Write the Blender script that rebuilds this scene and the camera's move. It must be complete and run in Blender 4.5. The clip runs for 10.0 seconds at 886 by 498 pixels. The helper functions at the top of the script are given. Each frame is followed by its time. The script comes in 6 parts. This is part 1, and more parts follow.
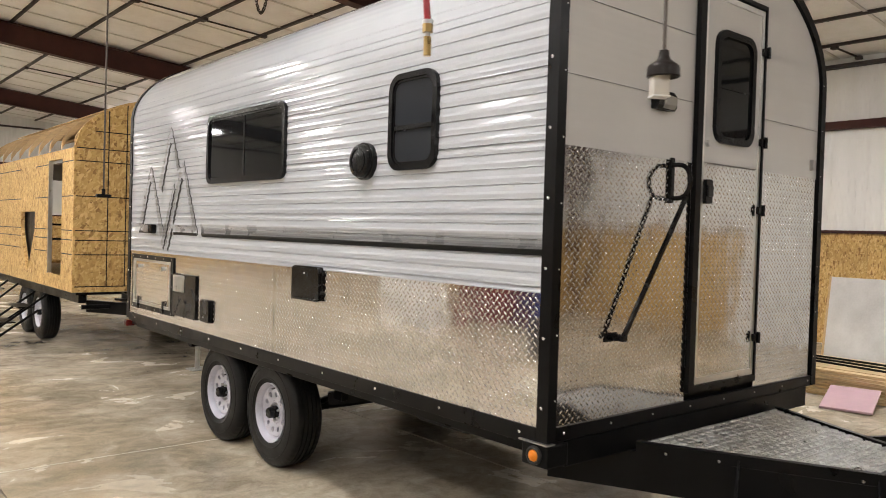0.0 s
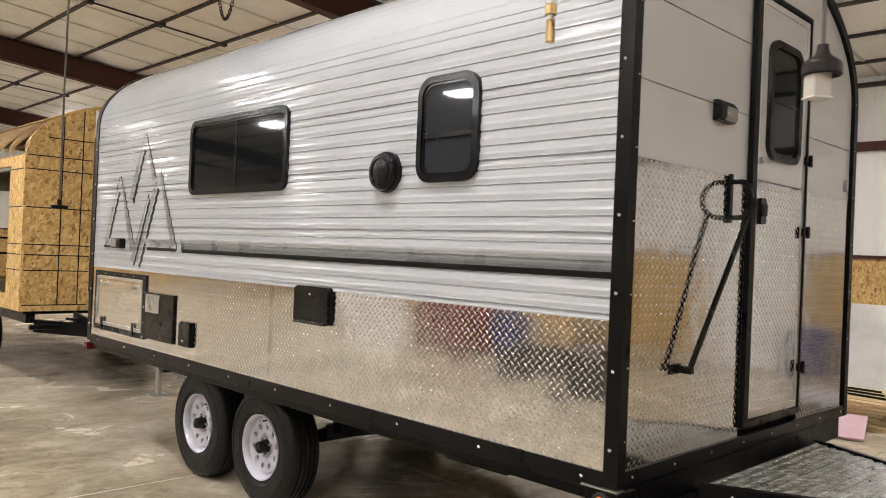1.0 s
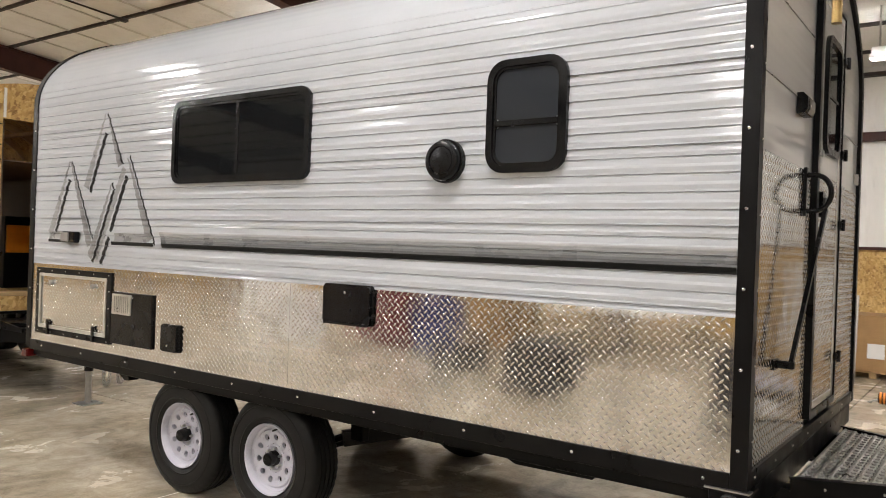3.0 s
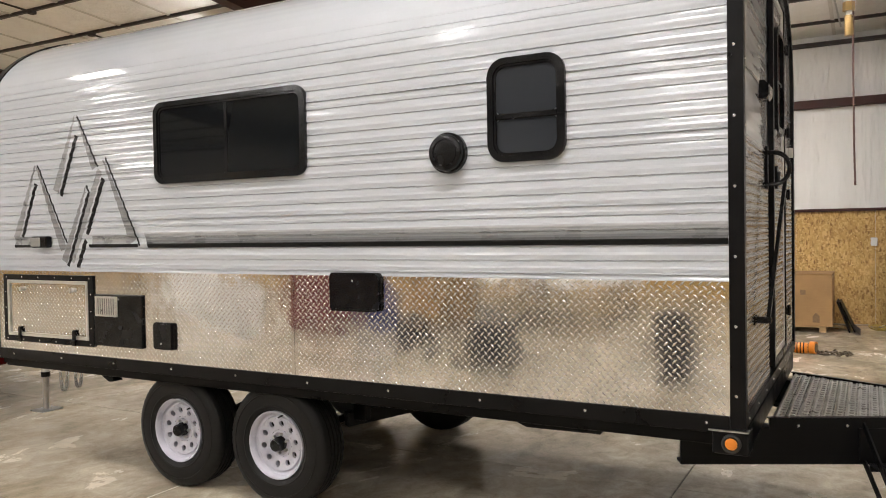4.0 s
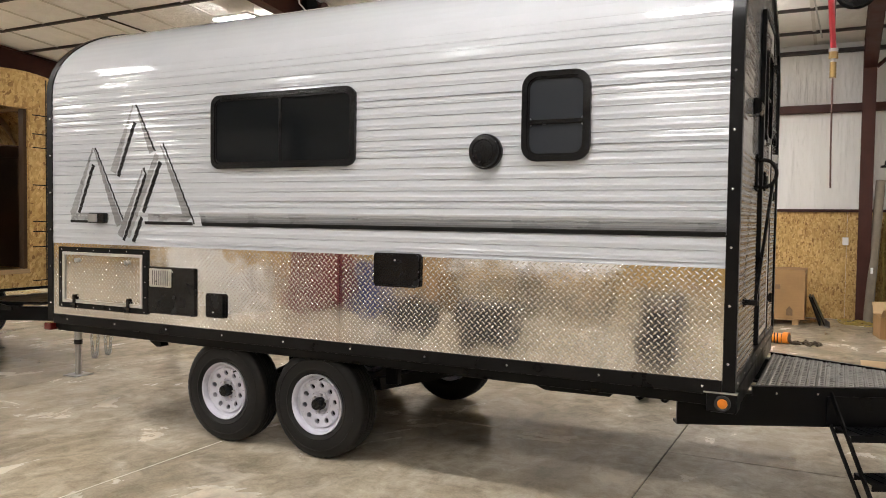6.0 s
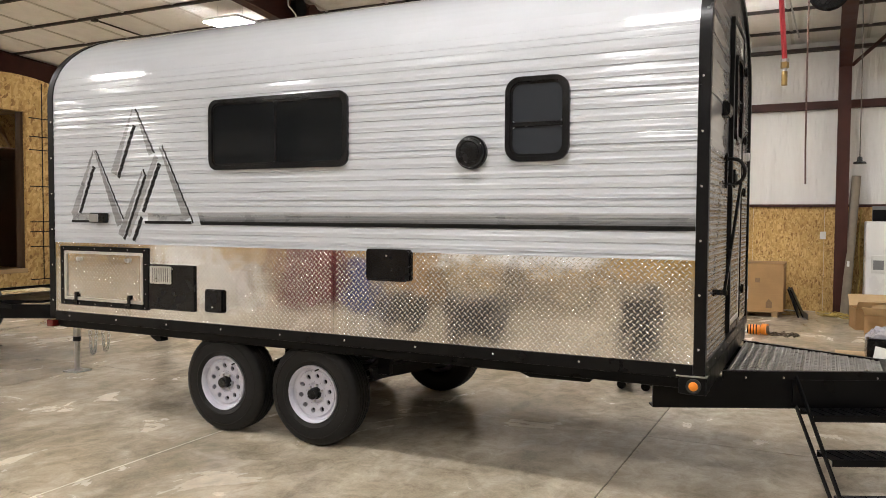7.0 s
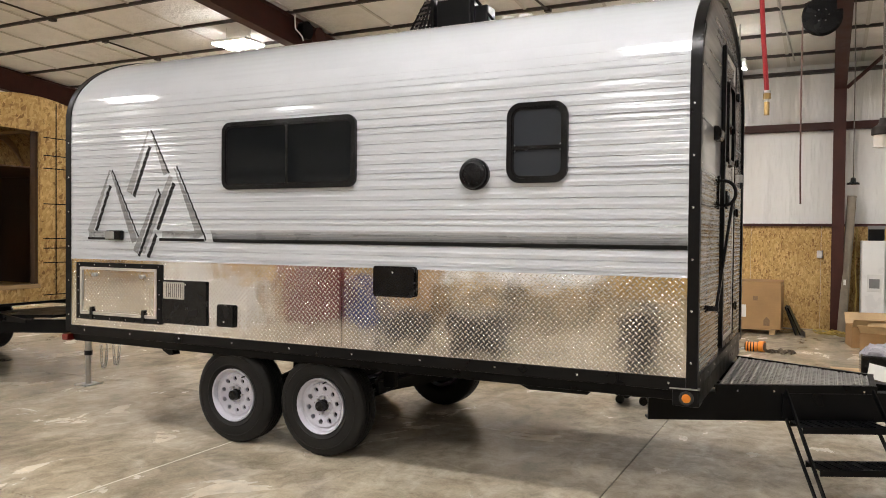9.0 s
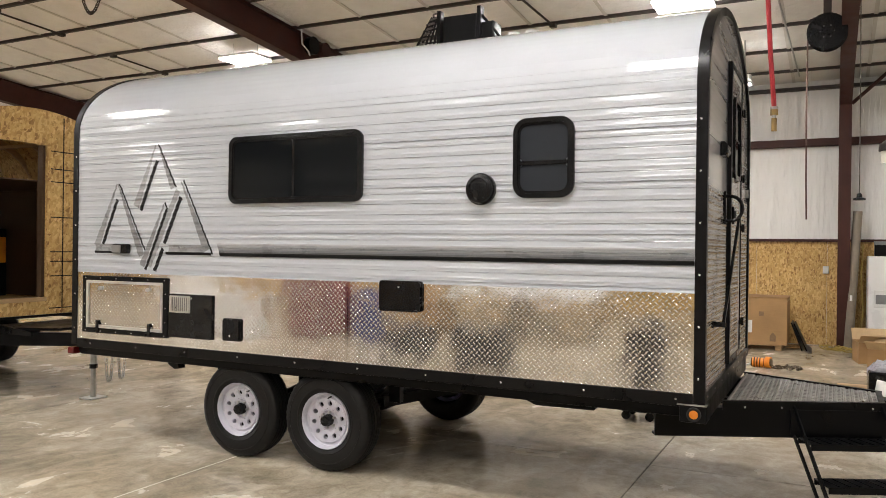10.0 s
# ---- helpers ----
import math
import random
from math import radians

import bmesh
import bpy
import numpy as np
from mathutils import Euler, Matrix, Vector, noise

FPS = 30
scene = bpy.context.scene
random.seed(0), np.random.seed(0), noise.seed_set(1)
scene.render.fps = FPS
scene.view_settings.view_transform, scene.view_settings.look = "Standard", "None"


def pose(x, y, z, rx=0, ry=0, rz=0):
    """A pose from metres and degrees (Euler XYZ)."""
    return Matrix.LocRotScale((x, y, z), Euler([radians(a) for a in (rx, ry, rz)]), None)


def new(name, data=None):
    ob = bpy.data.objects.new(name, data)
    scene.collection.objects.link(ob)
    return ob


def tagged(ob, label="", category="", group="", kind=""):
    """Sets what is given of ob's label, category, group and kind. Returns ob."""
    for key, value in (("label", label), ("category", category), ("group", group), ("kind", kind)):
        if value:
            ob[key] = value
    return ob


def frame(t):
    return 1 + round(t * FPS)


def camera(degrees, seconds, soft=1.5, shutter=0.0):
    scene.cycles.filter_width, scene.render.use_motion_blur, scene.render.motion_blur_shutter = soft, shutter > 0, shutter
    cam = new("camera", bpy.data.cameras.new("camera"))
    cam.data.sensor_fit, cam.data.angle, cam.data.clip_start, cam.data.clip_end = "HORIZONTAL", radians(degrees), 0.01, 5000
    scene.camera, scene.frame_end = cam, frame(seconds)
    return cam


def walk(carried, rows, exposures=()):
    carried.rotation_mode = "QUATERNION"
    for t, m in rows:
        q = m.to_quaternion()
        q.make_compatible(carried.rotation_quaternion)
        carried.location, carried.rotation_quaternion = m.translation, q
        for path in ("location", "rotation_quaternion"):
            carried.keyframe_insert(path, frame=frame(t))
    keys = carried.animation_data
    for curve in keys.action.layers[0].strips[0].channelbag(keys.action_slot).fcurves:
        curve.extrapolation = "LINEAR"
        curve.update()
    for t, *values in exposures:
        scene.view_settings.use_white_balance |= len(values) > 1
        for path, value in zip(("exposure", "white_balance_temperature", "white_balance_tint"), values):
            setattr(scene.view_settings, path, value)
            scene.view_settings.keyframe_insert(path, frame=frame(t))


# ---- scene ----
cam = camera(59.4, 10.0, soft=0.9, shutter=0.4)
METRES, EYE, TILT, LEAN, TURN = 3.56, 1.672, 0.0, 0.0, -40.2
ROWS = [
    (0.0, 0.0, 0.0, 0.0, 0.03, -1.15, -1.73),
    (0.5, -0.0727, 0.0585, -0.001, -2.15, -0.28, -2.0),
    (1.0, -0.13, 0.1149, -0.0042, -4.37, 0.38, -2.42),
    (1.5, -0.181, 0.1779, -0.0033, -5.38, 0.85, -2.79),
    (2.0, -0.2532, 0.202, -0.0081, -7.39, 0.54, -2.72),
    (3.5, -0.4651, 0.2221, -0.0067, -17.84, -0.46, -0.61),
    (4.0, -0.5507, 0.1922, -0.0014, -21.03, -1.35, 0.98),
    (4.5, -0.5966, 0.1566, -0.0041, -22.13, -1.91, 0.33),
    (5.0, -0.6454, 0.1216, -0.0007, -21.03, -2.22, -0.64),
    (6.5, -0.7213, 0.0312, -0.0035, -23.41, -2.24, -0.61),
    (7.0, -0.7371, -0.0089, -0.0035, -23.53, -2.37, -0.34),
    (7.5, -0.7662, -0.0409, -0.004, -23.6, -2.41, -0.27),
    (8.0, -0.7661, -0.0593, -0.005, -23.61, -2.22, -0.3),
    (8.5, -0.7643, -0.0644, -0.0041, -23.54, -1.74, -0.41),
    (9.0, -0.767, -0.0649, -0.0013, -23.42, -1.08, -0.53),
    (9.5, -0.7686, -0.0638, 0.0, -23.27, -0.44, -0.62),
    (10.0, -0.7704, -0.0636, -0.0004, -23.1, -0.04, -0.7),
]
walk(cam, [(t, pose(-2.552, -2.283, EYE, TILT, LEAN, TURN) @ pose(METRES * x, METRES * y, METRES * z, 90 + pitch, roll, yaw)) for t, x, y, z, yaw, pitch, roll in ROWS])


# ---- world and exposure ----
world = bpy.data.worlds.new("hall_air")
world.use_nodes = True
world.node_tree.nodes["Background"].inputs[0].default_value = (0.9, 0.92, 1.0, 1)
world.node_tree.nodes["Background"].inputs[1].default_value = 0.02
scene.world = world
scene.view_settings.exposure = 0.0
LAMP_POWER = 150.0
FLOOR = -0.055                              # level of the concrete


# ---- materials ----
def material(name, rough=0.5, metal=0.0, colour=(0.5, 0.5, 0.5)):
    m = bpy.data.materials.new(name)
    m.use_nodes = True
    b = m.node_tree.nodes["Principled BSDF"]
    b.inputs["Base Color"].default_value = (*colour, 1)
    b.inputs["Roughness"].default_value = rough
    b.inputs["Metallic"].default_value = metal
    return m, m.node_tree, b


def node(tree, kind, **values):
    n = tree.nodes.new(kind)
    for key, value in values.items():
        n.inputs[key.replace("_", " ")].default_value = value
    return n


def coords(tree, scale=(1, 1, 1), turn=(0, 0, 0)):
    c = tree.nodes.new("ShaderNodeTexCoord")
    m = tree.nodes.new("ShaderNodeMapping")
    m.inputs["Scale"].default_value = scale
    m.inputs["Rotation"].default_value = turn
    tree.links.new(c.outputs["Object"], m.inputs["Vector"])
    return m.outputs["Vector"]


def noise_out(tree, vector, scale, detail=4.0, rough=0.55, distortion=0.0):
    n = node(tree, "ShaderNodeTexNoise", Scale=scale, Detail=detail, Roughness=rough, Distortion=distortion)
    tree.links.new(vector, n.inputs["Vector"])
    return n.outputs["Fac"]


def ramp(tree, fac, stops):
    r = tree.nodes.new("ShaderNodeValToRGB")
    r.color_ramp.elements[0].position, r.color_ramp.elements[0].color = stops[0][0], (*stops[0][1], 1)
    r.color_ramp.elements[1].position, r.color_ramp.elements[1].color = stops[-1][0], (*stops[-1][1], 1)
    for p, c in stops[1:-1]:
        e = r.color_ramp.elements.new(p)
        e.color = (*c, 1)
    tree.links.new(fac, r.inputs["Fac"])
    return r.outputs["Color"]


def mix(tree, fac, a, b, mode="MIX"):
    m = tree.nodes.new("ShaderNodeMix")
    m.data_type, m.blend_type = "RGBA", mode
    for value, socket in ((fac, m.inputs[0]), (a, m.inputs[6]), (b, m.inputs[7])):
        if isinstance(value, (int, float)):
            socket.default_value = value
        elif isinstance(value, tuple):
            socket.default_value = (*value, 1)
        else:
            tree.links.new(value, socket)
    return m.outputs[2]


def bump(tree, bsdf, height, strength, distance):
    b = node(tree, "ShaderNodeBump", Strength=strength, Distance=distance)
    tree.links.new(height, b.inputs["Height"])
    tree.links.new(b.outputs["Normal"], bsdf.inputs["Normal"])


def paint(name, colour, rough=0.4, metal=0.0, vary=0.15, scale=6.0, grain=0.02, coat=0.0, shine=0.5):
    """A painted, plastic or metal surface with slight soiling at two scales."""
    m, t, b = material(name, rough, metal, colour)
    v = coords(t)
    broad = noise_out(t, v, scale, 5)
    fine = noise_out(t, v, scale * 22, 3)
    dark = tuple(c * (1 - vary) for c in colour)
    light = tuple(min(1, c * (1 + vary * 0.6)) for c in colour)
    c1 = ramp(t, broad, [(0.3, dark), (0.7, light)])
    t.links.new(mix(t, 0.12, c1, ramp(t, fine, [(0.35, dark), (0.65, light)])), b.inputs["Base Color"])
    r = node(t, "ShaderNodeMapRange", From_Min=0.3, From_Max=0.7, To_Min=max(0.03, rough - 0.08), To_Max=min(1, rough + 0.1))
    t.links.new(broad, r.inputs["Value"])
    t.links.new(r.outputs["Result"], b.inputs["Roughness"])
    b.inputs["Coat Weight"].default_value = coat
    b.inputs["Specular IOR Level"].default_value = shine
    b.inputs["Coat Roughness"].default_value = 0.08
    if grain:
        bump(t, b, fine, grain * 5, 0.002)
    return m


def osb(name, tint=1.0):
    """Strand board: stretched flakes in two directions, with darker strands."""
    m, t, b = material(name, 0.7)
    flakes = []
    for k, turn in enumerate((0.35, 1.75, 2.6)):
        v = coords(t, (1, 1, 1), (turn, turn, turn))
        s = t.nodes.new("ShaderNodeMapping")
        s.inputs["Scale"].default_value = (12, 41, 27)
        t.links.new(v, s.inputs["Vector"])
        vor = node(t, "ShaderNodeTexVoronoi", Scale=1.0)
        t.links.new(s.outputs["Vector"], vor.inputs["Vector"])
        sep = t.nodes.new("ShaderNodeSeparateColor")
        t.links.new(vor.outputs["Color"], sep.inputs["Color"])
        flakes.append(sep.outputs[k % 3])
    c = [tuple(x * tint for x in q) for q in ((0.29, 0.155, 0.046), (0.55, 0.338, 0.115), (0.67, 0.45, 0.17), (0.79, 0.575, 0.26))]
    cols = [ramp(t, f, [(0.0, c[0]), (0.22, c[1]), (0.7, c[2]), (1.0, c[3])]) for f in flakes]
    sw = noise_out(t, coords(t), 14, 2)
    a = mix(t, ramp(t, sw, [(0.42, (0, 0, 0)), (0.5, (1, 1, 1))]), cols[0], cols[1])
    sw2 = noise_out(t, coords(t, (1.3, 0.9, 1.1), (1, 2, 0.5)), 11, 2)
    a = mix(t, ramp(t, sw2, [(0.5, (0, 0, 0)), (0.58, (1, 1, 1))]), a, cols[2])
    broad = ramp(t, noise_out(t, coords(t), 1.2, 3), [(0.3, (0.82, 0.80, 0.76)), (0.7, (1, 1, 1))])
    t.links.new(mix(t, 1.0, a, broad, "MULTIPLY"), b.inputs["Base Color"])
    bump(t, b, flakes[0], 0.25, 0.002)
    return m


def concrete(name):
    m, t, b = material(name, 0.3)
    g = t.nodes.new("ShaderNodeNewGeometry")

    def mapped(scale, turn=0.0):
        mp = t.nodes.new("ShaderNodeMapping")
        mp.inputs["Scale"].default_value = scale
        mp.inputs["Rotation"].default_value = (0, 0, turn)
        mp.inputs["Location"].default_value = (3.7, 8.2, 0)
        t.links.new(g.outputs["Position"], mp.inputs["Vector"])
        return mp.outputs["Vector"]
    large = noise_out(t, mapped((1, 1, 1)), 0.55, 6, 0.6, 0.6)
    cloud = noise_out(t, mapped((1, 1.5, 1), 0.5), 1.0, 7, 0.6, 0.7)
    fine = noise_out(t, mapped((1, 1, 1)), 60, 3)
    mottle = noise_out(t, mapped((1, 1, 1)), 5.5, 8, 0.68, 0.8)
    swirl = noise_out(t, mapped((1.0, 1.9, 1), 0.55), 0.8, 7, 0.55, 1.1)
    base = ramp(t, cloud, [(0.34, (0.20, 0.164, 0.114)), (0.44, (0.325, 0.275, 0.203)), (0.54, (0.48, 0.418, 0.322)), (0.66, (0.65, 0.585, 0.48))])
    base = mix(t, 0.55, base, ramp(t, large, [(0.36, (0.235, 0.193, 0.134)), (0.5, (0.43, 0.37, 0.275)), (0.64, (0.60, 0.535, 0.43))]))
    pale = ramp(t, swirl, [(0.52, (0, 0, 0)), (0.60, (0.42, 0.42, 0.42)), (0.68, (0.12, 0.12, 0.12))])
    base = mix(t, pale, base, (0.62, 0.555, 0.45))
    base = mix(t, 0.55, base, ramp(t, mottle, [(0.34, (0.5, 0.48, 0.44)), (0.5, (1.0, 1.0, 1.0)), (0.62, (1.36, 1.36, 1.36))]), "MULTIPLY")
    base = mix(t, 0.15, base, ramp(t, fine, [(0.35, (0.22, 0.195, 0.15)), (0.65, (0.52, 0.48, 0.39))]))
    spots = node(t, "ShaderNodeTexVoronoi", Scale=1.3)
    t.links.new(mapped((1, 1, 1)), spots.inputs["Vector"])
    spot = ramp(t, spots.outputs["Distance"], [(0.0, (0.25, 0.25, 0.25)), (0.05, (0, 0, 0))])
    base = mix(t, spot, base, (0.07, 0.06, 0.045))
    t.links.new(base, b.inputs["Base Color"])
    r = node(t, "ShaderNodeMapRange", From_Min=0.3, From_Max=0.75, To_Min=0.12, To_Max=0.34)
    t.links.new(cloud, r.inputs["Value"])
    t.links.new(r.outputs["Result"], b.inputs["Roughness"])
    b.inputs["Specular IOR Level"].default_value = 0.38
    bump(t, b, fine, 0.12, 0.001)
    return m


def insulation(name, stretch, strength=0.6):
    """White vinyl-faced blanket, wrinkled along one direction."""
    m, t, b = material(name, 0.26)
    folds = noise_out(t, coords(t, stretch), 3.0, 5, 0.6, 0.4)
    small = noise_out(t, coords(t, tuple(s * 2.7 for s in stretch)), 5.0, 3)
    t.links.new(ramp(t, folds, [(0.3, (0.80, 0.79, 0.765)), (0.7, (0.89, 0.885, 0.865))]), b.inputs["Base Color"])
    h = t.nodes.new("ShaderNodeMath")
    h.operation = "MULTIPLY_ADD"
    t.links.new(small, h.inputs[0])
    h.inputs[1].default_value = 0.35
    t.links.new(folds, h.inputs[2])
    bump(t, b, h.outputs[0], strength, 0.06)
    return m


def tread_metal(name, wobble=0.2):
    """Bright polished aluminium sheet with slight oil-canning."""
    m, t, b = material(name, 0.08, 1.0, (0.74, 0.73, 0.72))
    v = coords(t)
    broad = noise_out(t, v, 2.6, 2)
    fine = noise_out(t, v, 90, 2)
    t.links.new(ramp(t, noise_out(t, v, 9, 5), [(0.3, (0.66, 0.655, 0.65)), (0.7, (0.80, 0.795, 0.785))]), b.inputs["Base Color"])
    r = node(t, "ShaderNodeMapRange", From_Min=0.3, From_Max=0.7, To_Min=0.06, To_Max=0.13)
    t.links.new(fine, r.inputs["Value"])
    t.links.new(r.outputs["Result"], b.inputs["Roughness"])
    bump(t, b, broad, wobble, 0.02)
    return m


def glass(name, colour=(0.008, 0.009, 0.010)):
    m, t, b = material(name, 0.04, 0.0, colour)
    b.inputs["Specular IOR Level"].default_value = 0.24
    bump(t, b, noise_out(t, coords(t), 2.0, 2), 0.05, 0.01)
    return m


def glow(name, colour, strength):
    m, t, b = material(name, 0.4, 0.0, (0.8, 0.8, 0.8))
    b.inputs["Emission Color"].default_value = (*colour, 1)
    b.inputs["Emission Strength"].default_value = strength
    return m


def cardboard(name, colour=(0.43, 0.26, 0.115)):
    m, t, b = material(name, 0.75)
    v = coords(t)
    broad = noise_out(t, v, 3, 5)
    flute = noise_out(t, coords(t, (1, 1, 60)), 4, 2)
    dark, light = tuple(c * 0.82 for c in colour), tuple(c * 1.08 for c in colour)
    t.links.new(mix(t, 0.2, ramp(t, broad, [(0.3, dark), (0.7, light)]), ramp(t, flute, [(0.4, dark), (0.6, light)])), b.inputs["Base Color"])
    bump(t, b, broad, 0.1, 0.01)
    return m


def timber(name, colour, stretch=(2, 30, 30)):
    m, t, b = material(name, 0.6)
    grain = noise_out(t, coords(t, stretch), 1.5, 6, 0.6, 0.5)
    info = t.nodes.new("ShaderNodeObjectInfo")
    shade = ramp(t, info.outputs["Random"], [(0.0, (0.8, 0.78, 0.74)), (1.0, (1, 1, 1))])
    t.links.new(mix(t, 1.0, ramp(t, grain, [(0.3, tuple(c * 0.7 for c in colour)), (0.7, colour)]), shade, "MULTIPLY"), b.inputs["Base Color"])
    bump(t, b, grain, 0.15, 0.002)
    return m


M_SIDING = paint("white_siding_paint", (0.46, 0.48, 0.509), 0.12, 0.0, 0.04, 3.0, 0.0, 0.0, 0.32)
M_ROOF = paint("white_roof_skin", (0.44, 0.459, 0.487), 0.20, 0.0, 0.04, 2.0, 0.0, 0.0, 0.14)
M_SIDING.node_tree.nodes["Map Range"].inputs["To Min"].default_value = 0.055
M_SIDING.node_tree.nodes["Map Range"].inputs["To Max"].default_value = 0.10


def wavy_skin(name, colour):
    """Glossy white sheet drawn into shallow level waves."""
    m, t, b = material(name, 0.09, 0.0, colour)
    waves = noise_out(t, coords(t, (0.12, 1.0, 2.6)), 3.4, 2, 0.45, 0.0)
    soil = noise_out(t, coords(t), 2.0, 5)
    t.links.new(ramp(t, soil, [(0.3, tuple(c * 0.95 for c in colour)), (0.7, colour)]), b.inputs["Base Color"])
    b.inputs["Specular IOR Level"].default_value = 0.6
    b.inputs["Coat Weight"].default_value = 0.4
    b.inputs["Coat Roughness"].default_value = 0.06
    bump(t, b, waves, 1.0, 0.008)
    b_node = [n for n in t.nodes if n.type == "BUMP"][0]
    t.links.new(b_node.outputs["Normal"], b.inputs["Coat Normal"])
    return m


M_ROOF.node_tree.nodes["Map Range"].inputs["To Min"].default_value = 0.06
M_ROOF.node_tree.nodes["Map Range"].inputs["To Max"].default_value = 0.11
M_FRONT = wavy_skin("white_front_skin", (0.60, 0.598, 0.60))
M_PLATE = tread_metal("bright_tread_plate")
M_RIDGE = tread_metal("tread_ridge_metal", 0.0)
M_RIDGE.node_tree.nodes["Map Range"].inputs["To Min"].default_value = 0.16
M_RIDGE.node_tree.nodes["Map Range"].inputs["To Max"].default_value = 0.25
M_BLACK = paint("black_powder_coat", (0.004, 0.004, 0.0044), 0.34, 0.0, 0.3, 5.0, 0.03, 0.0, 0.13)
M_TRIM = paint("satin_black_trim", (0.005, 0.0048, 0.005), 0.32, 0.0, 0.25, 5.0, 0.02, 0.0, 0.15)
M_PLASTIC = paint("black_plastic", (0.005, 0.005, 0.0055), 0.22, 0.0, 0.2, 9.0, 0.02, 0.0, 0.28)
M_GLOSSY = paint("glossy_black_plastic", (0.006, 0.006, 0.0065), 0.15, 0.0, 0.2, 9.0, 0.0, 0.0, 0.34)
M_SEAL = paint("dark_rubber_seal", (0.01, 0.01, 0.01), 0.6, 0.0, 0.2)
M_GLASS = glass("tinted_window_glass")
M_GLASS2 = glass("screened_window_glass", (0.028, 0.031, 0.036))
M_SCREW = paint("bright_screw", (0.75, 0.74, 0.72), 0.25, 1.0, 0.1)
M_STEEL = paint("galvanised_steel", (0.55, 0.55, 0.54), 0.35, 1.0, 0.25, 14.0)
M_ALU = paint("brushed_aluminium", (0.72, 0.72, 0.70), 0.35, 1.0, 0.1, 20.0)
M_GRIP = paint("grip_deck_metal", (0.56, 0.56, 0.55), 0.34, 1.0, 0.3, 12.0)
M_RUBBER = paint("tyre_rubber", (0.0085, 0.0082, 0.008), 0.5, 0.0, 0.3, 8.0, 0.05, 0.0, 0.25)
M_RIM = paint("white_wheel_paint", (0.50, 0.50, 0.57), 0.3, 0.0, 0.10, 8.0, 0.0, 0.35)
M_GREYDECAL = paint("silver_grey_decal", (0.185, 0.188, 0.19), 0.35, 0.0, 0.12, 10.0)
M_PALEDECAL = paint("pale_grey_decal", (0.225, 0.228, 0.23), 0.3, 0.0, 0.1, 10.0)
M_BLACKDECAL = paint("black_decal", (0.008, 0.008, 0.008), 0.4, 0.0, 0.2, 6.0, 0.0, 0.0, 0.12)
M_AMBER = glow("lit_amber_lens", (1.0, 0.28, 0.01), 0.02)
M_AMBER.node_tree.nodes["Principled BSDF"].inputs["Base Color"].default_value = (0.62, 0.19, 0.012, 1)
M_RED_LENS = paint("red_lens", (0.09, 0.006, 0.005), 0.2, 0.0, 0.1)
M_OSB = osb("strand_board")
M_PINE = timber("pale_pine", (0.66, 0.46, 0.24))
M_PLANK = timber("stacked_plank", (0.72, 0.54, 0.30), (30, 2, 30))
M_FLOOR = concrete("polished_concrete")
M_JOINT = paint("joint_filler", (0.03, 0.026, 0.02), 0.8)
M_LIT_FILLER = paint("pale_lit_filler", (0.62, 0.58, 0.48), 0.5)
M_WALLV = insulation("wall_blanket", (1.0, 1.0, 0.13), 1.0)
M_CEIL = insulation("ceiling_blanket", (0.8, 0.8, 0.8), 0.75)
M_CEIL.node_tree.nodes["Principled BSDF"].inputs["Roughness"].default_value = 0.5
M_STRAP = paint("pale_strap", (0.66, 0.64, 0.60), 0.5, 0.0, 0.1)
M_RED = paint("red_oxide_steel", (0.060, 0.021, 0.016), 0.5, 0.0, 0.25, 4.0, 0.02, 0.0, 0.25)
M_PURLIN = paint("dark_purlin", (0.035, 0.025, 0.022), 0.55, 0.0, 0.25, 4.0)
M_LAMP = glow("lamp_diffuser", (1.0, 0.962, 0.94), LAMP_POWER)
M_LAMPBODY = paint("white_lamp_body", (0.7, 0.7, 0.68), 0.4)
M_BROWNHOSE = paint("brown_rubber_hose", (0.10, 0.045, 0.035), 0.5, 0.0, 0.2, 12.0)
M_GREYBIN = paint("dark_grey_plastic", (0.028, 0.028, 0.032), 0.45, 0.0, 0.2, 6.0)
M_CHAIN = paint("tarnished_chain_steel", (0.24, 0.20, 0.15), 0.35, 1.0, 0.3, 20.0)
M_HOSE = paint("red_rubber_hose", (0.34, 0.012, 0.02), 0.4, 0.0, 0.2, 12.0)
M_BRASS = paint("brass_fitting", (0.44, 0.31, 0.13), 0.3, 1.0, 0.2, 20.0)
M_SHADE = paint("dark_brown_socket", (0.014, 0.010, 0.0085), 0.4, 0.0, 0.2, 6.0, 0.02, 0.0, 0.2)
M_CORD = paint("grey_cord", (0.10, 0.085, 0.075), 0.6, 0.0, 0.2)
M_YCORD = paint("yellow_cord", (0.45, 0.33, 0.08), 0.6, 0.0, 0.2)
M_LENS = paint("frosted_grey_lens", (0.24, 0.235, 0.225), 0.2, 0.0, 0.1)
M_BULB = paint("white_bulb_guard", (0.56, 0.53, 0.48), 0.35, 0.0, 0.1)
M_CARD = cardboard("brown_cardboard")
M_CARD2 = cardboard("pale_cardboard", (0.56, 0.40, 0.22))
M_WHITE = paint("white_enamel", (0.78, 0.78, 0.77), 0.3, 0.0, 0.05, 4.0)
M_PAPER = paint("white_paper", (0.8, 0.8, 0.78), 0.7, 0.0, 0.05)
M_ORANGE = paint("orange_casing", (0.85, 0.27, 0.02), 0.35, 0.0, 0.15)
M_PINK = paint("pink_foam_board", (0.54, 0.37, 0.41), 0.7, 0.0, 0.08)
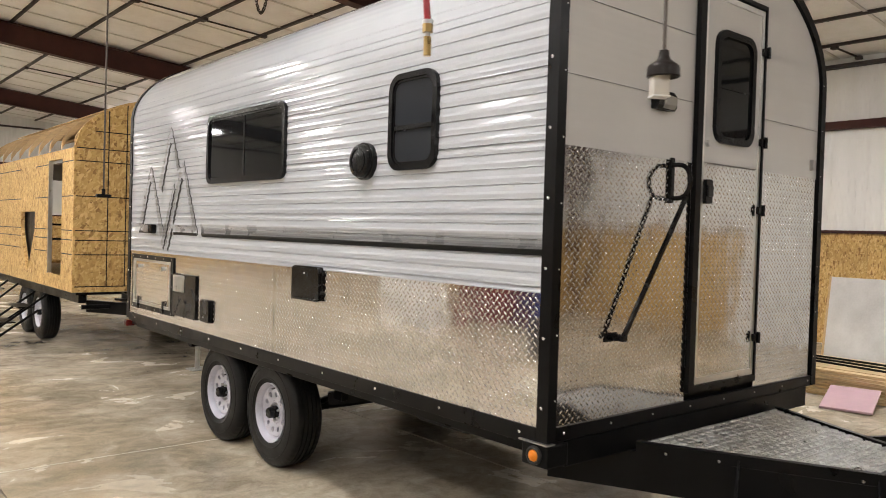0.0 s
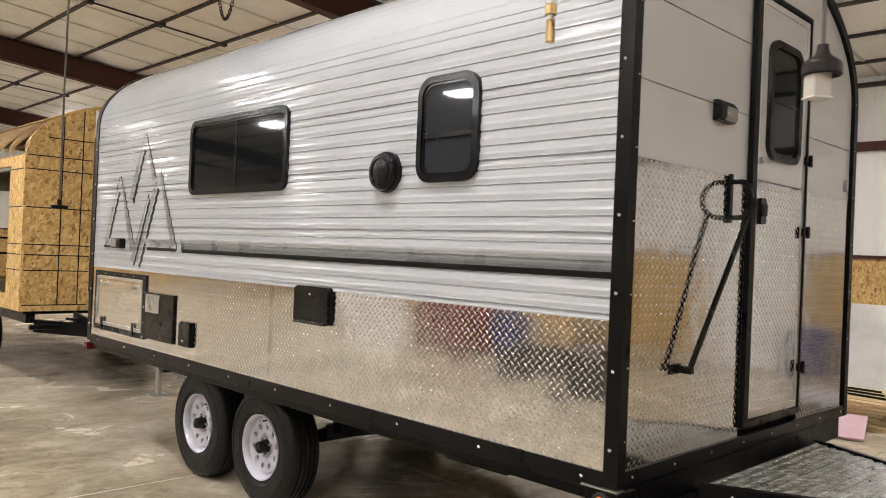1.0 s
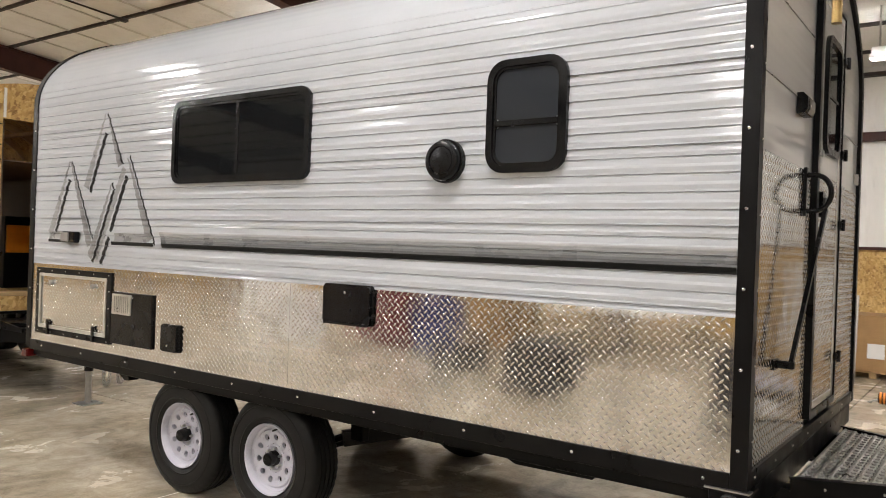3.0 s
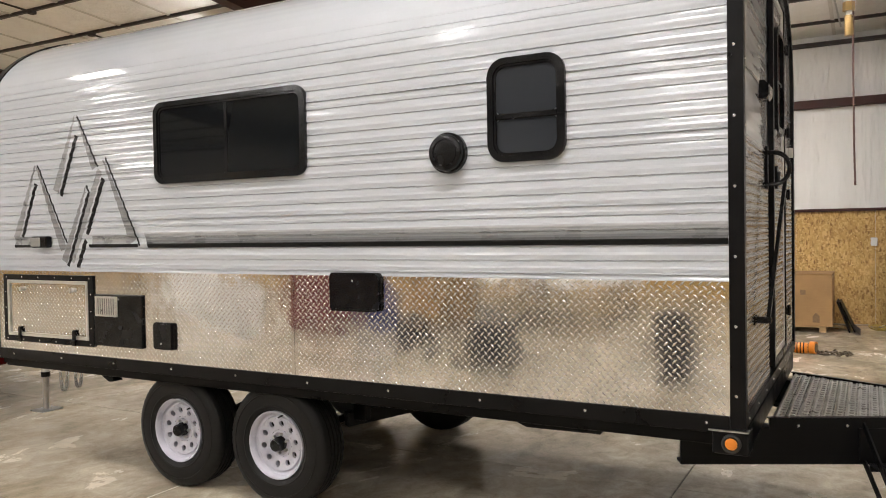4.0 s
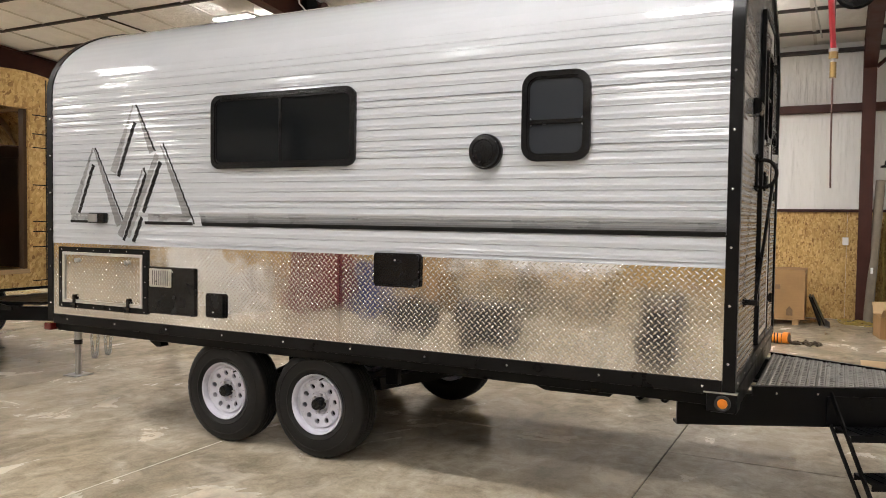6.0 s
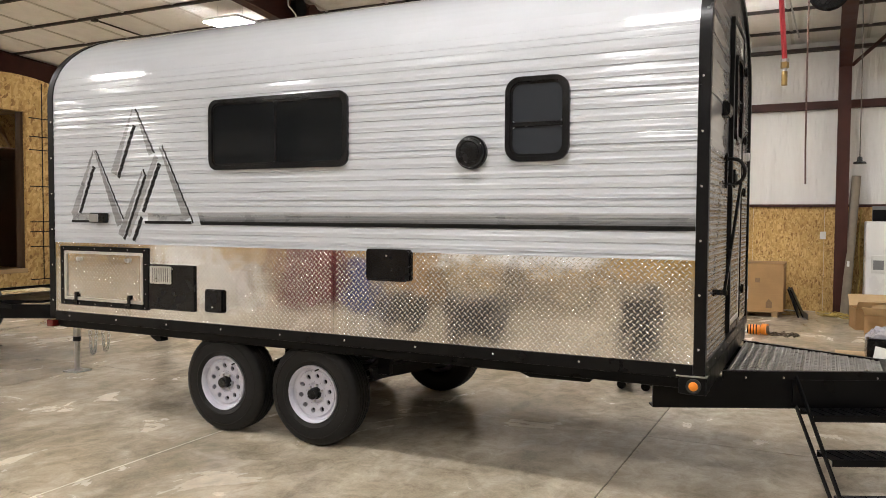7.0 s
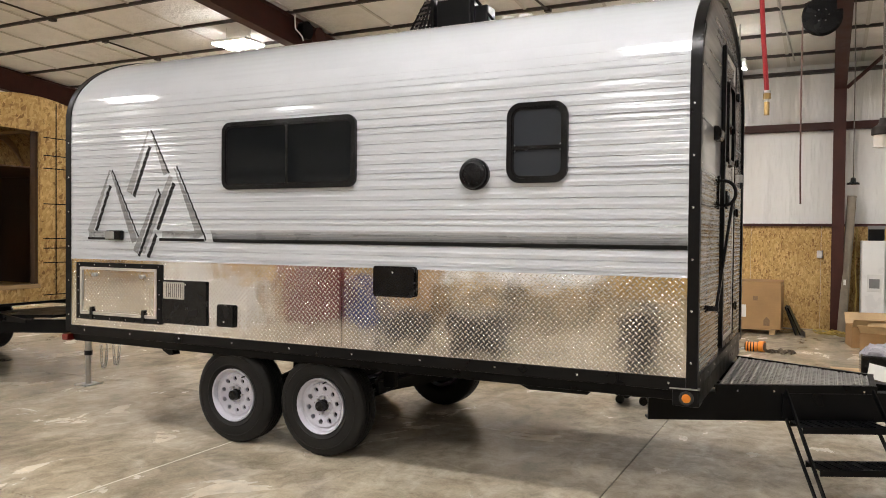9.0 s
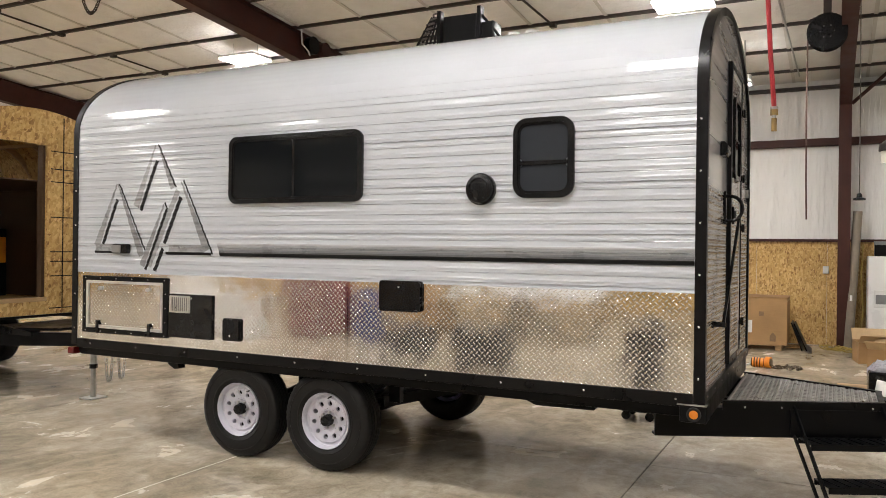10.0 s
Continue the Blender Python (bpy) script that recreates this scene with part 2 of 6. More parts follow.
M_FILM = paint("clear_film", (0.42, 0.42, 0.47), 0.16, 0.0, 0.2, 12.0, 0.1)
M_DOORW = paint("white_roller_door", (0.66, 0.65, 0.62), 0.4, 0.0, 0.06, 3.0)
M_REDCAB = paint("red_cabinet_enamel", (0.17, 0.03, 0.035), 0.35, 0.0, 0.1)
M_BLUE = paint("blue_plastic", (0.02, 0.035, 0.16), 0.4, 0.0, 0.1)
# darker than the boards: the shade inside the shell is in this colour
M_INNER_SHADE = timber("shaded_inner_timber", (0.085, 0.045, 0.022))
M_DARKWOOD = timber("bare_inner_ply", (0.30, 0.19, 0.10))


# ---- mesh helpers ----
def box(bm, a, b, bevel=0.0, segments=2):
    """An axis-aligned box from corner a to corner b."""
    lo = [min(p, q) for p, q in zip(a, b)]
    hi = [max(p, q) for p, q in zip(a, b)]
    m = Matrix.Translation([(p + q) / 2 for p, q in zip(lo, hi)]) @ Matrix.Diagonal((*[q - p for p, q in zip(lo, hi)], 1))
    made = bmesh.ops.create_cube(bm, size=1, matrix=m)["verts"]
    if bevel:
        edges = list({e for v in made for e in v.link_edges})
        bmesh.ops.bevel(bm, geom=edges, offset=bevel, segments=segments, profile=0.5, affect="EDGES")
    return bm


def beam(bm, p, q, w, h, up=(0, 0, 1)):
    """A straight bar of section w (sideways) by h (upward) from p to q."""
    p, q = Vector(p), Vector(q)
    d = (q - p).normalized()
    s = d.cross(Vector(up))
    s = s.normalized() if s.length > 1e-5 else Vector((1, 0, 0))
    u = s.cross(d)
    vs = [bm.verts.new(e + s * (a * w / 2) + u * (b * h / 2)) for e in (p, q) for a, b in ((-1, -1), (1, -1), (1, 1), (-1, 1))]
    for f in ((3, 2, 1, 0), (4, 5, 6, 7), (0, 1, 5, 4), (1, 2, 6, 5), (2, 3, 7, 6), (3, 0, 4, 7)):
        bm.faces.new([vs[i] for i in f])
    return bm


def rod(bm, p, q, r, seg=12, r2=None):
    p, q = Vector(p), Vector(q)
    m = Matrix.Translation((p + q) / 2) @ (q - p).to_track_quat("Z", "Y").to_matrix().to_4x4()
    bmesh.ops.create_cone(bm, cap_ends=True, segments=seg, radius1=r, radius2=r if r2 is None else r2, depth=(q - p).length, matrix=m)
    return bm


def tube(bm, pts, r, seg=8, closed=False):
    """A round tube through the points."""
    pts = [Vector(p) for p in pts]
    n = len(pts)
    rings, side = [], None
    for i, p in enumerate(pts):
        a = pts[(i - 1) % n] if closed or i else p
        b = pts[(i + 1) % n] if closed or i < n - 1 else p
        d = (b - a).normalized()
        if side is None:
            side = d.orthogonal().normalized()
        side = (side - d * side.dot(d)).normalized()
        up = d.cross(side)
        rings.append([bm.verts.new(p + (side * math.cos(k * math.tau / seg) + up * math.sin(k * math.tau / seg)) * r) for k in range(seg)])
    for i in range(n if closed else n - 1):
        A, B = rings[i], rings[(i + 1) % n]
        for k in range(seg):
            bm.faces.new((A[k], A[(k + 1) % seg], B[(k + 1) % seg], B[k]))
    if not closed:
        bm.faces.new(rings[0][::-1])
        bm.faces.new(rings[-1])
    return bm


def lathe(bm, profile, seg=32, axis="X"):
    """Turns (along, radius) pairs round an axis through the origin."""
    rings = []
    for a, r in profile:
        ring = []
        for k in range(seg):
            c, s = math.cos(k * math.tau / seg) * r, math.sin(k * math.tau / seg) * r
            ring.append(bm.verts.new((a, c, s) if axis == "X" else (c, s, a)))
        rings.append(ring)
    for A, B in zip(rings, rings[1:]):
        for k in range(seg):
            bm.faces.new((A[k], A[(k + 1) % seg], B[(k + 1) % seg], B[k]))
    bmesh.ops.recalc_face_normals(bm, faces=bm.faces)
    return bm


def prism(bm, outline, a, b, axis="X"):
    """An outline of (u, v) pairs drawn out from a to b; u, v are the other two axes in order."""
    def place(u, v, w):
        return {"X": (w, u, v), "Y": (u, w, v), "Z": (u, v, w)}[axis]
    lo = [bm.verts.new(place(u, v, a)) for u, v in outline]
    hi = [bm.verts.new(place(u, v, b)) for u, v in outline]
    n = len(outline)
    fs = [bm.faces.new(lo), bm.faces.new(hi)]
    for i in range(n):
        fs.append(bm.faces.new((lo[i], lo[(i + 1) % n], hi[(i + 1) % n], hi[i])))
    bmesh.ops.recalc_face_normals(bm, faces=fs)
    return bm


def rounded(u0, v0, u1, v1, r, seg=6):
    pts = []
    for cu, cv, a in ((u1 - r, v1 - r, 0), (u0 + r, v1 - r, 90), (u0 + r, v0 + r, 180), (u1 - r, v0 + r, 270)):
        for k in range(seg + 1):
            t = radians(a + 90 * k / seg)
            pts.append((cu + r * math.cos(t), cv + r * math.sin(t)))
    return pts


def ring_frame(bm, outer, inner, a, b, axis="X"):
    """A frame between two outlines of equal count, from a to b along the axis."""
    def place(u, v, w):
        return {"X": (w, u, v), "Y": (u, w, v), "Z": (u, v, w)}[axis]
    L = [[bm.verts.new(place(u, v, w)) for u, v in o] for o in (outer, inner) for w in (a, b)]
    n, fs = len(outer), []
    for A, B in ((L[0], L[1]), (L[1], L[3]), (L[3], L[2]), (L[2], L[0])):
        for i in range(n):
            j = (i + 1) % n
            fs.append(bm.faces.new((A[i], A[j], B[j], B[i])))
    bmesh.ops.recalc_face_normals(bm, faces=fs)
    return bm


BASE = {}


def thing(name, base, label, category, group="", kind=""):
    e = new(name)
    e.empty_display_size = 0.1
    e.matrix_basis = Matrix.Translation(base)
    BASE[e.name] = Matrix.Translation(base)
    return tagged(e, label, category, group, kind)


def smooth(me, angle=0.6):
    me.shade_smooth()
    me.set_sharp_from_angle(angle=angle)


def part(name, bm, mat, parent=None, label="", kind="", soft=False, m=None):
    me = bpy.data.meshes.new(name)
    bm.to_mesh(me)
    bm.free()
    me.materials.append(mat)
    if soft:
        smooth(me, 0.6 if soft is True else soft)
    return hang(name, me, parent, label, kind, m)


def hang(name, me, parent=None, label="", kind="", m=None):
    """An object on mesh data, under a thing (in world places) or under a part (in the part's own places)."""
    ob = new(name, me)
    if parent:
        ob.parent = parent
        if parent.name in BASE:
            ob.matrix_parent_inverse = BASE[parent.name].inverted()
    if m is not None:
        ob.matrix_basis = m
    return tagged(ob, label, kind=kind)


def B():
    return bmesh.new()


def structure(name, bm, mat, label, category, soft=False):
    return tagged(part(name, bm, mat, None, "", "structure", soft), label, category)


# ---- the hall ----
X0, X1, Y0, Y1 = -17.0, 11.3, -14.0, 30.0
FRAMES = (-9.1, -0.85, 7.5, 15.8, 24.1)
RIDGE = -3.0


def roof_z(x):
    return 5.84 - 0.083 * x if x > RIDGE else 5.84 - 0.083 * (2 * RIDGE - x)


bm = B()
box(bm, (X0 - 0.3, Y0 - 0.3, -0.3), (X1 + 0.3, Y1 + 0.3, FLOOR - 0.012))
floor = structure("floor", bm, M_JOINT, "polished tan concrete floor with saw-cut joints", "floor")

OSB_TOP = 1.88


def hall_wall(name, along, fixed, a, b, outward, label):
    """One wall: blanket above, strand-board sheets below, a rail on top of them, a girt and an eave bar."""
    def put(bm, u0, u1, w0, w1, z0, z1, bevel=0.0):
        p, q = (fixed + outward * w0, u0, z0), (fixed + outward * w1, u1, z1)
        if along == "x":
            p, q = (u0, fixed + outward * w0, z0), (u1, fixed + outward * w1, z1)
        return box(bm, p, q, bevel)
    wall = structure(name, put(B(), a, b, 0.05, 0.25, FLOOR, 7.2), M_WALLV, label, "wall")
    part("board_rail", put(B(), a, b, -0.03, 0.05, OSB_TOP, OSB_TOP + 0.05), M_RED, wall, "dark red steel rail")
    part("girt", put(B(), a, b, -0.10, 0.05, 3.66, 3.80, 0.01), M_RED, wall, "dark red steel girt")
    part("eave_bar", put(B(), a, b, -0.10, 0.05, 4.72 if along == "y" else 5.1, 4.78 if along == "y" else 5.16, 0.01), M_PURLIN, wall)
    sheet = put(B(), 0.002, 1.218, 0.028, 0.046, FLOOR + 0.01, OSB_TOP, 0.002)
    me = bpy.data.meshes.new("strand_board_sheet")
    sheet.to_mesh(me)
    sheet.free()
    me.materials.append(M_OSB)
    n = int((b - a) / 1.22)
    for k in range(n):
        s = a + k * 1.22
        hang("strand_board_sheet", me, wall, m=Matrix.Translation((s, 0, 0) if along == "x" else (0, s, 0)))
    return wall


wall_east = hall_wall("wall_east", "y", X1, Y0, Y1, 1, "white insulated hall wall over strand-board wainscot")
wall_west = hall_wall("wall_west", "y", X0, Y0, Y1, -1, "white insulated hall wall over strand-board wainscot")
wall_north = hall_wall("wall_north", "x", Y1, X0, X1, 1, "white insulated end wall over strand-board wainscot")
wall_south = hall_wall("wall_south", "x", Y0, X0, X1, -1, "white insulated end wall over strand-board wainscot")

# roof blanket with its straps, one mesh
bm = B()
for xa, xb in ((X0 - 0.3, RIDGE), (RIDGE, X1 + 0.3)):
    prism(bm, [(xa, roof_z(xa)), (xb, roof_z(xb)), (xb, roof_z(xb) + 0.15), (xa, roof_z(xa) + 0.15)], Y0 - 0.3, Y1 + 0.3, "Y")
n_blanket = len(bm.faces)
y = Y0 + 0.6
while y < Y1:
    for xa, xb in ((X0, RIDGE), (RIDGE, X1)):
        beam(bm, (xa, y, roof_z(xa) - 0.012), (xb, y, roof_z(xb) - 0.012), 0.055, 0.012)
    y += 1.22
bm.faces.ensure_lookup_table()
for f in bm.faces[n_blanket:]:
    f.material_index = 1
ceiling = structure("ceiling", bm, M_CEIL, "white insulated roof blanket held by pale straps", "ceiling")
ceiling.data.materials.append(M_STRAP)

x = 4.5 - 1.2 * 17
while x < X1 - 0.3:
    z = roof_z(x)
    structure("purlin", beam(beam(B(), (x, Y0, z - 0.022), (x, Y1, z - 0.022), 0.02, 0.044), (x + 0.018, Y0, z - 0.042), (x + 0.018, Y1, z - 0.042), 0.055, 0.010), M_PURLIN, "dark steel roof purlin under the blanket", "purlin")
    x += 1.2

for k, fy in enumerate(FRAMES):
    bm = B()
    for s in (1, -1):
        xe = X1 - 0.15 if s > 0 else X0 + 0.15
        zr, ze = roof_z(RIDGE) - 0.03, roof_z(xe) - 0.03
        xk = xe - s * 2.6
        zk = roof_z(xk) - 0.03
        lower = [(xe, ze - 0.62), (xk, zk - 0.50), (RIDGE, zr - 0.42)]
        upper = [(RIDGE, zr - 0.02), (xe, ze - 0.02)]
        prism(bm, lower + upper, fy - 0.006, fy + 0.006, "Y")
        for p, q in zip(lower, lower[1:]):
            beam(bm, (p[0], fy, p[1]), (q[0], fy, q[1]), 0.2, 0.014)
        beam(bm, (RIDGE, fy, zr - 0.02), (xe, fy, ze - 0.02), 0.2, 0.014)
    structure("roof_beam", bm, M_RED, "dark red steel roof beam with flanges", "roof beam")
    for s in (1, -1):
        xe = X1 - 0.04 if s > 0 else X0 + 0.04
        bm = B()
        xi0, xi1 = xe - s * 0.32, xe - s * 0.55
        top = roof_z(xe) - 0.1
        prism(bm, [(xe, FLOOR), (xi0, FLOOR), (xi1, top), (xe, top)], fy - 0.006, fy + 0.006, "Y")
        prism(bm, [(xi0, FLOOR), (xi1, top), (xi1 - s * 0.016, top), (xi0 - s * 0.016, FLOOR)], fy - 0.1, fy + 0.1, "Y")
        box(bm, (xe, fy - 0.1, FLOOR), (xe - s * 0.016, fy + 0.1, top))
        box(bm, (xe, fy - 0.14, FLOOR), (xi0 - s * 0.05, fy + 0.14, FLOOR + 0.02))
        structure("steel_column", bm, M_RED, "dark red tapered steel column on the concrete", "column")

# bridging bars between purlins at the middle of each bay
for yb in (-4.95, 3.35, 11.7, 19.95):
    for xa, xb in ((2.1, 3.3), (3.3, 4.5), (5.7, 6.9), (8.1, 9.3), (10.5, X1 - 0.1), (-1.5, -0.3), (-5.1, -3.9)):
        bar = structure("bridging_bar", rod(B(), (xa, yb + 0.05, roof_z(xa) - 0.065), (xb, yb - 0.05, roof_z(xb) - 0.065), 0.017, 8), M_PURLIN, "dark steel bridging bar between roof purlins", "brace")
        for xx, dy in ((xa, 0.05), (xb, -0.05)):
            part("clip", box(B(), (xx - 0.05, yb + dy - 0.05, roof_z(xx) - 0.10), (xx + 0.05, yb + dy + 0.05, roof_z(xx) - 0.04), 0.008), M_PURLIN, bar)

# wall bracing by the column, and a roller door far behind
structure("brace_rod", rod(B(), (10.75, -0.95, 4.33), (10.75, -1.6, 4.93), 0.032, 8), M_RED, "dark red diagonal steel brace from column to roof", "brace")
door = thing("door_1", (0.0, Y1 - 0.02, 0), "closed white sectional overhead door in the end wall", "overhead door", kind="structure")
for k in range(7):
    part("door_section", box(B(), (-2.6, Y1 - 0.06, 0.02 + k * 0.52), (1.4, Y1 - 0.005, 0.53 + k * 0.52), 0.012), M_DOORW, door)
part("door_header", box(B(), (-2.8, Y1 - 0.3, 3.72), (1.6, Y1 - 0.02, 4.0), 0.02), M_LAMPBODY, door)


# ---- lamps of the hall ----
def light_panel(x, y, drop=0.335):
    z = roof_z(x) - drop
    t = thing("light_panel", (x, y, z), "bright white rectangular panel lamp hung under the roof", "ceiling light", "panel lamps of the hall")
    part("housing", box(B(), (x - 0.265, y - 0.385, z + 0.022), (x + 0.265, y + 0.385, z + 0.07), 0.012), M_LAMPBODY, t)
    part("diffuser", box(B(), (x - 0.255, y - 0.375, z), (x + 0.255, y + 0.375, z + 0.022)), M_LAMP, t, "glowing white diffuser")
    for dy in (-0.35, 0.35):
        part("hanger", rod(B(), (x, y + dy * 0.8, z + 0.07), (x, y + dy * 0.8, roof_z(x)), 0.004, 6), M_STEEL, t)
    return t


for x, first in ((6.05, 1.17), (-1.9, 0.85), (-5.9, 4.6), (-9.6, 2.7)):
    for k in range(-1, 4):
        light_panel(x, first + 7.62 * k)


# ---- the travel trailer ----
L, W = 5.46, 2.55
ZB, ZP, ZC, ZT = 0.82, 1.42, 2.66, 3.375     # plate foot, plate top, start of the roof curve, roof crown
trailer = thing("travel_trailer", (W / 2, L / 2, 0), "white ribbed travel trailer with bright tread-plate skirt and black trim", "trailer")


def arch(inset=0.0, n=28, foot=None):
    """The end outline of the body as (x, z), from one foot over the roof to the other."""
    half, rise = W / 2 - inset, ZT - ZC - inset
    pts = [(W / 2 - half * math.cos(math.pi * k / n), ZC + rise * math.sin(math.pi * k / n)) for k in range(n + 1)]
    if foot is not None:
        pts = [(inset, foot)] + pts + [(W - inset, foot)]
    return pts


def siding_profile(z0, z1):
    """(depth, z) pairs of ribbed siding: lapped courses of 0.326 m, each with five convex ribs."""
    cuts = []
    top = 2.747 + 0.326
    while top > z0 - 0.4:
        cuts += [(top - d, d == 0) for d in (0, 0.048, 0.118, 0.193, 0.263)]
        top -= 0.326
    cuts = [c for c in cuts if z0 + 0.01 < c[0] < z1 - 0.005]
    edges = [(z1, False)] + cuts + [(z0, False)]
    out = []
    for (za, sa), (zb, sb) in zip(edges, edges[1:]):
        h = za - zb
        d = 0.0044 if h > 0.055 else 0.0032
        out += [(0.0, za), (-0.001, za - 0.002), (-0.0015, za - h * 0.30), (-0.0018, za - h * 0.36), (-0.0018 - d * 0.7, za - h * 0.45), (-0.0018 - d, za - h * 0.53),
                (-0.0018 - d * 0.85, za - h * 0.62), (-0.0018 - d * 0.35, za - h * 0.74), (-0.0028, za - h * 0.82), (-0.0035, zb + 0.0075 + (0.004 if sb else 0))]
        if sb:
            out += [(-0.0075, zb + 0.0095), (-0.0075, zb + 0.005), (0.0035, zb + 0.0045)]
        else:
            out += [(0.0045, zb + 0.0062), (0.0045, zb + 0.0010)]
    # the ribs die out where the side turns into the roof
    return [(d * min(1.0, max(0.0, (2.87 - z) / 0.32)) - 0.002 * max(0.0, 1 - (2.90 - z) / 0.19 if z > 2.71 else 0.0), z) for d, z in out]


def curve_in(z):
    """How far the side leans in above the start of the roof curve."""
    return 0.0 if z <= ZC else W / 2 * (1 - math.sqrt(1 - ((z - ZC) / (ZT - ZC)) ** 2))


def siding(bm, x, sign, z0, z1, ya, yb):
    prof = siding_profile(z0, z1)
    cols = []
    for y in (ya, yb):
        cols.append([bm.verts.new((x + sign * (d + curve_in(z)), y, z)) for d, z in prof])
    for i in range(len(prof) - 1):
        bm.faces.new((cols[0][i], cols[0][i + 1], cols[1][i + 1], cols[1][i]))
    bmesh.ops.recalc_face_normals(bm, faces=bm.faces)
    return bm


# core, so that nothing is hollow-looking through the openings
part("body_core", box(B(), (0.03, 0.03, 0.70), (W - 0.03, L - 0.03, ZC)), M_BLACK, trailer)
near_side = part("side_siding", siding(B(), -0.001, 1, ZP - 0.01, 2.90, 0.03, L - 0.03), M_SIDING, trailer, "glossy white ribbed aluminium siding", soft=0.3)
part("side_siding", siding(B(), W + 0.001, -1, ZP - 0.01, 2.90, 0.03, L - 0.03), M_SIDING, trailer, "glossy white ribbed aluminium siding", soft=0.3)

# roof skin, a long curved sheet with slight waves
bm = B()
tip = math.asin((2.895 - ZC) / (ZT - ZC))
prof = []
for k in range(181):
    a = tip + (math.pi - 2 * tip) * k / 180
    swell = 0.003 + 0.0007 * math.sin(k * 1.05) * max(0.0, 1 - (abs(math.sin(a)) - math.sin(tip)) / 0.42)
    prof.append((W / 2 - (W / 2 + swell) * math.cos(a), ZC + (ZT - ZC + swell) * math.sin(a)))
rows_y = [0.03 + (L - 0.06) * k / 36 for k in range(37)]
grid = [[bm.verts.new((px, y, pz + 0.0015 * noise.noise(Vector((px * 2, y * 1.3, 0))))) for px, pz in prof] for y in rows_y]
for a, b in zip(grid, grid[1:]):
    for i in range(len(prof) - 1):
        bm.faces.new((a[i], a[i + 1], b[i + 1], b[i]))
bmesh.ops.recalc_face_normals(bm, faces=bm.faces)
part("roof_skin", bm, M_ROOF, trailer, "smooth white curved roof skin", soft=True)

# end walls
DOOR_X0, DOOR_X1, DOOR_Z0, DOOR_Z1 = 1.10, 1.75, 0.90, 3.02
bm = B()
prism(bm, arch(0.01, 28, 1.0), 0.004, 0.03, "Y")
part("front_wall", bm, M_FRONT, trailer, "plain glossy white front wall")
part("front_wall_seam", box(B(), (0.03, -0.0012, 2.396), (1.062, 0.004, 2.3985)), M_PALEDECAL, trailer)
part("front_wall_seam", box(B(), (1.80, -0.0012, 2.396), (2.50, 0.004, 2.3985)), M_PALEDECAL, trailer)
part("front_wall_seam", box(B(), (0.20, -0.0012, 2.745), (1.062, 0.004, 2.7475)), M_PALEDECAL, trailer)
part("rear_wall", prism(B(), arch(0.01, 28, 0.8), L - 0.03, L - 0.004, "Y"), M_FRONT, trailer)


# tread plate: sheet and raised lozenges
def lozenges(w, h, holes=(), pitch=0.0275, length=0.0355, width=0.0105, lift=0.0028):
    """Raised ridges on a w by h sheet in its own plane (u, v), as vertices (u, v, lift) and faces."""
    vs, fs = [], []
    du0, dv0 = pitch * 1.41421, pitch / 1.41421
    nu, nv = int(w / du0), int(h / dv0)
    for j in range(nv):
        for i in range(nu):
            u, v = (i + (0.5 if j % 2 else 0.25) - (0.0 if j % 2 else 0.25) + 0.25) * w / nu, (j + 0.5) * h / nv
            if u < 0.014 or u > w - 0.014 or any(a - 0.012 < u < c + 0.012 and b - 0.012 < v < d + 0.012 for a, b, c, d in holes):
                continue
            s = 1 if j % 2 else -1
            du, dv = 0.7071, 0.7071 * s
            k = len(vs)
            for e, f, g in ((-0.5, 0, 0), (-0.12, -0.5, 0), (0.12, -0.5, 0), (0.5, 0, 0), (0.12, 0.5, 0), (-0.12, 0.5, 0), (-0.2, 0, 1), (0.2, 0, 1)):
                vs.append((u + du * e * length - dv * f * width, v + dv * e * length + du * f * width, g * lift))
            for f in ((0, 1, 6), (1, 2, 7, 6), (2, 3, 7), (3, 4, 7), (4, 5, 6, 7), (5, 0, 6)):
                fs.append([k + q for q in (f if s > 0 else f)])
    return vs, fs


def tread_sheet(name, origin, u_axis, v_axis, out, w, h, parent, label, holes=()):
    """A sheet with its ridges; out points away from the wall."""
    o, ua, va, na = Vector(origin), Vector(u_axis), Vector(v_axis), Vector(out)
    bm = B()
    c = [o, o + ua * w, o + ua * w + va * h, o + va * h]
    f = [bm.verts.new(p) for p in c] + [bm.verts.new(p - na * 0.004) for p in c]
    for q in ((0, 1, 2, 3), (7, 6, 5, 4), (0, 4, 5, 1), (1, 5, 6, 2), (2, 6, 7, 3), (3, 7, 4, 0)):
        bm.faces.new([f[i] for i in q])
    bmesh.ops.recalc_face_normals(bm, faces=bm.faces)
    sheet = part(name, bm, M_PLATE, parent, label)
    vs, fs = lozenges(w, h, holes)
    me = bpy.data.meshes.new("tread_relief")
    me.from_pydata([o + ua * a + va * b + na * (g - 0.0003) for a, b, g in vs], [], fs)
    me.materials.append(M_RIDGE)
    smooth(me, 1.2)
    hang("tread_relief", me, sheet, kind="stuff")
    return sheet


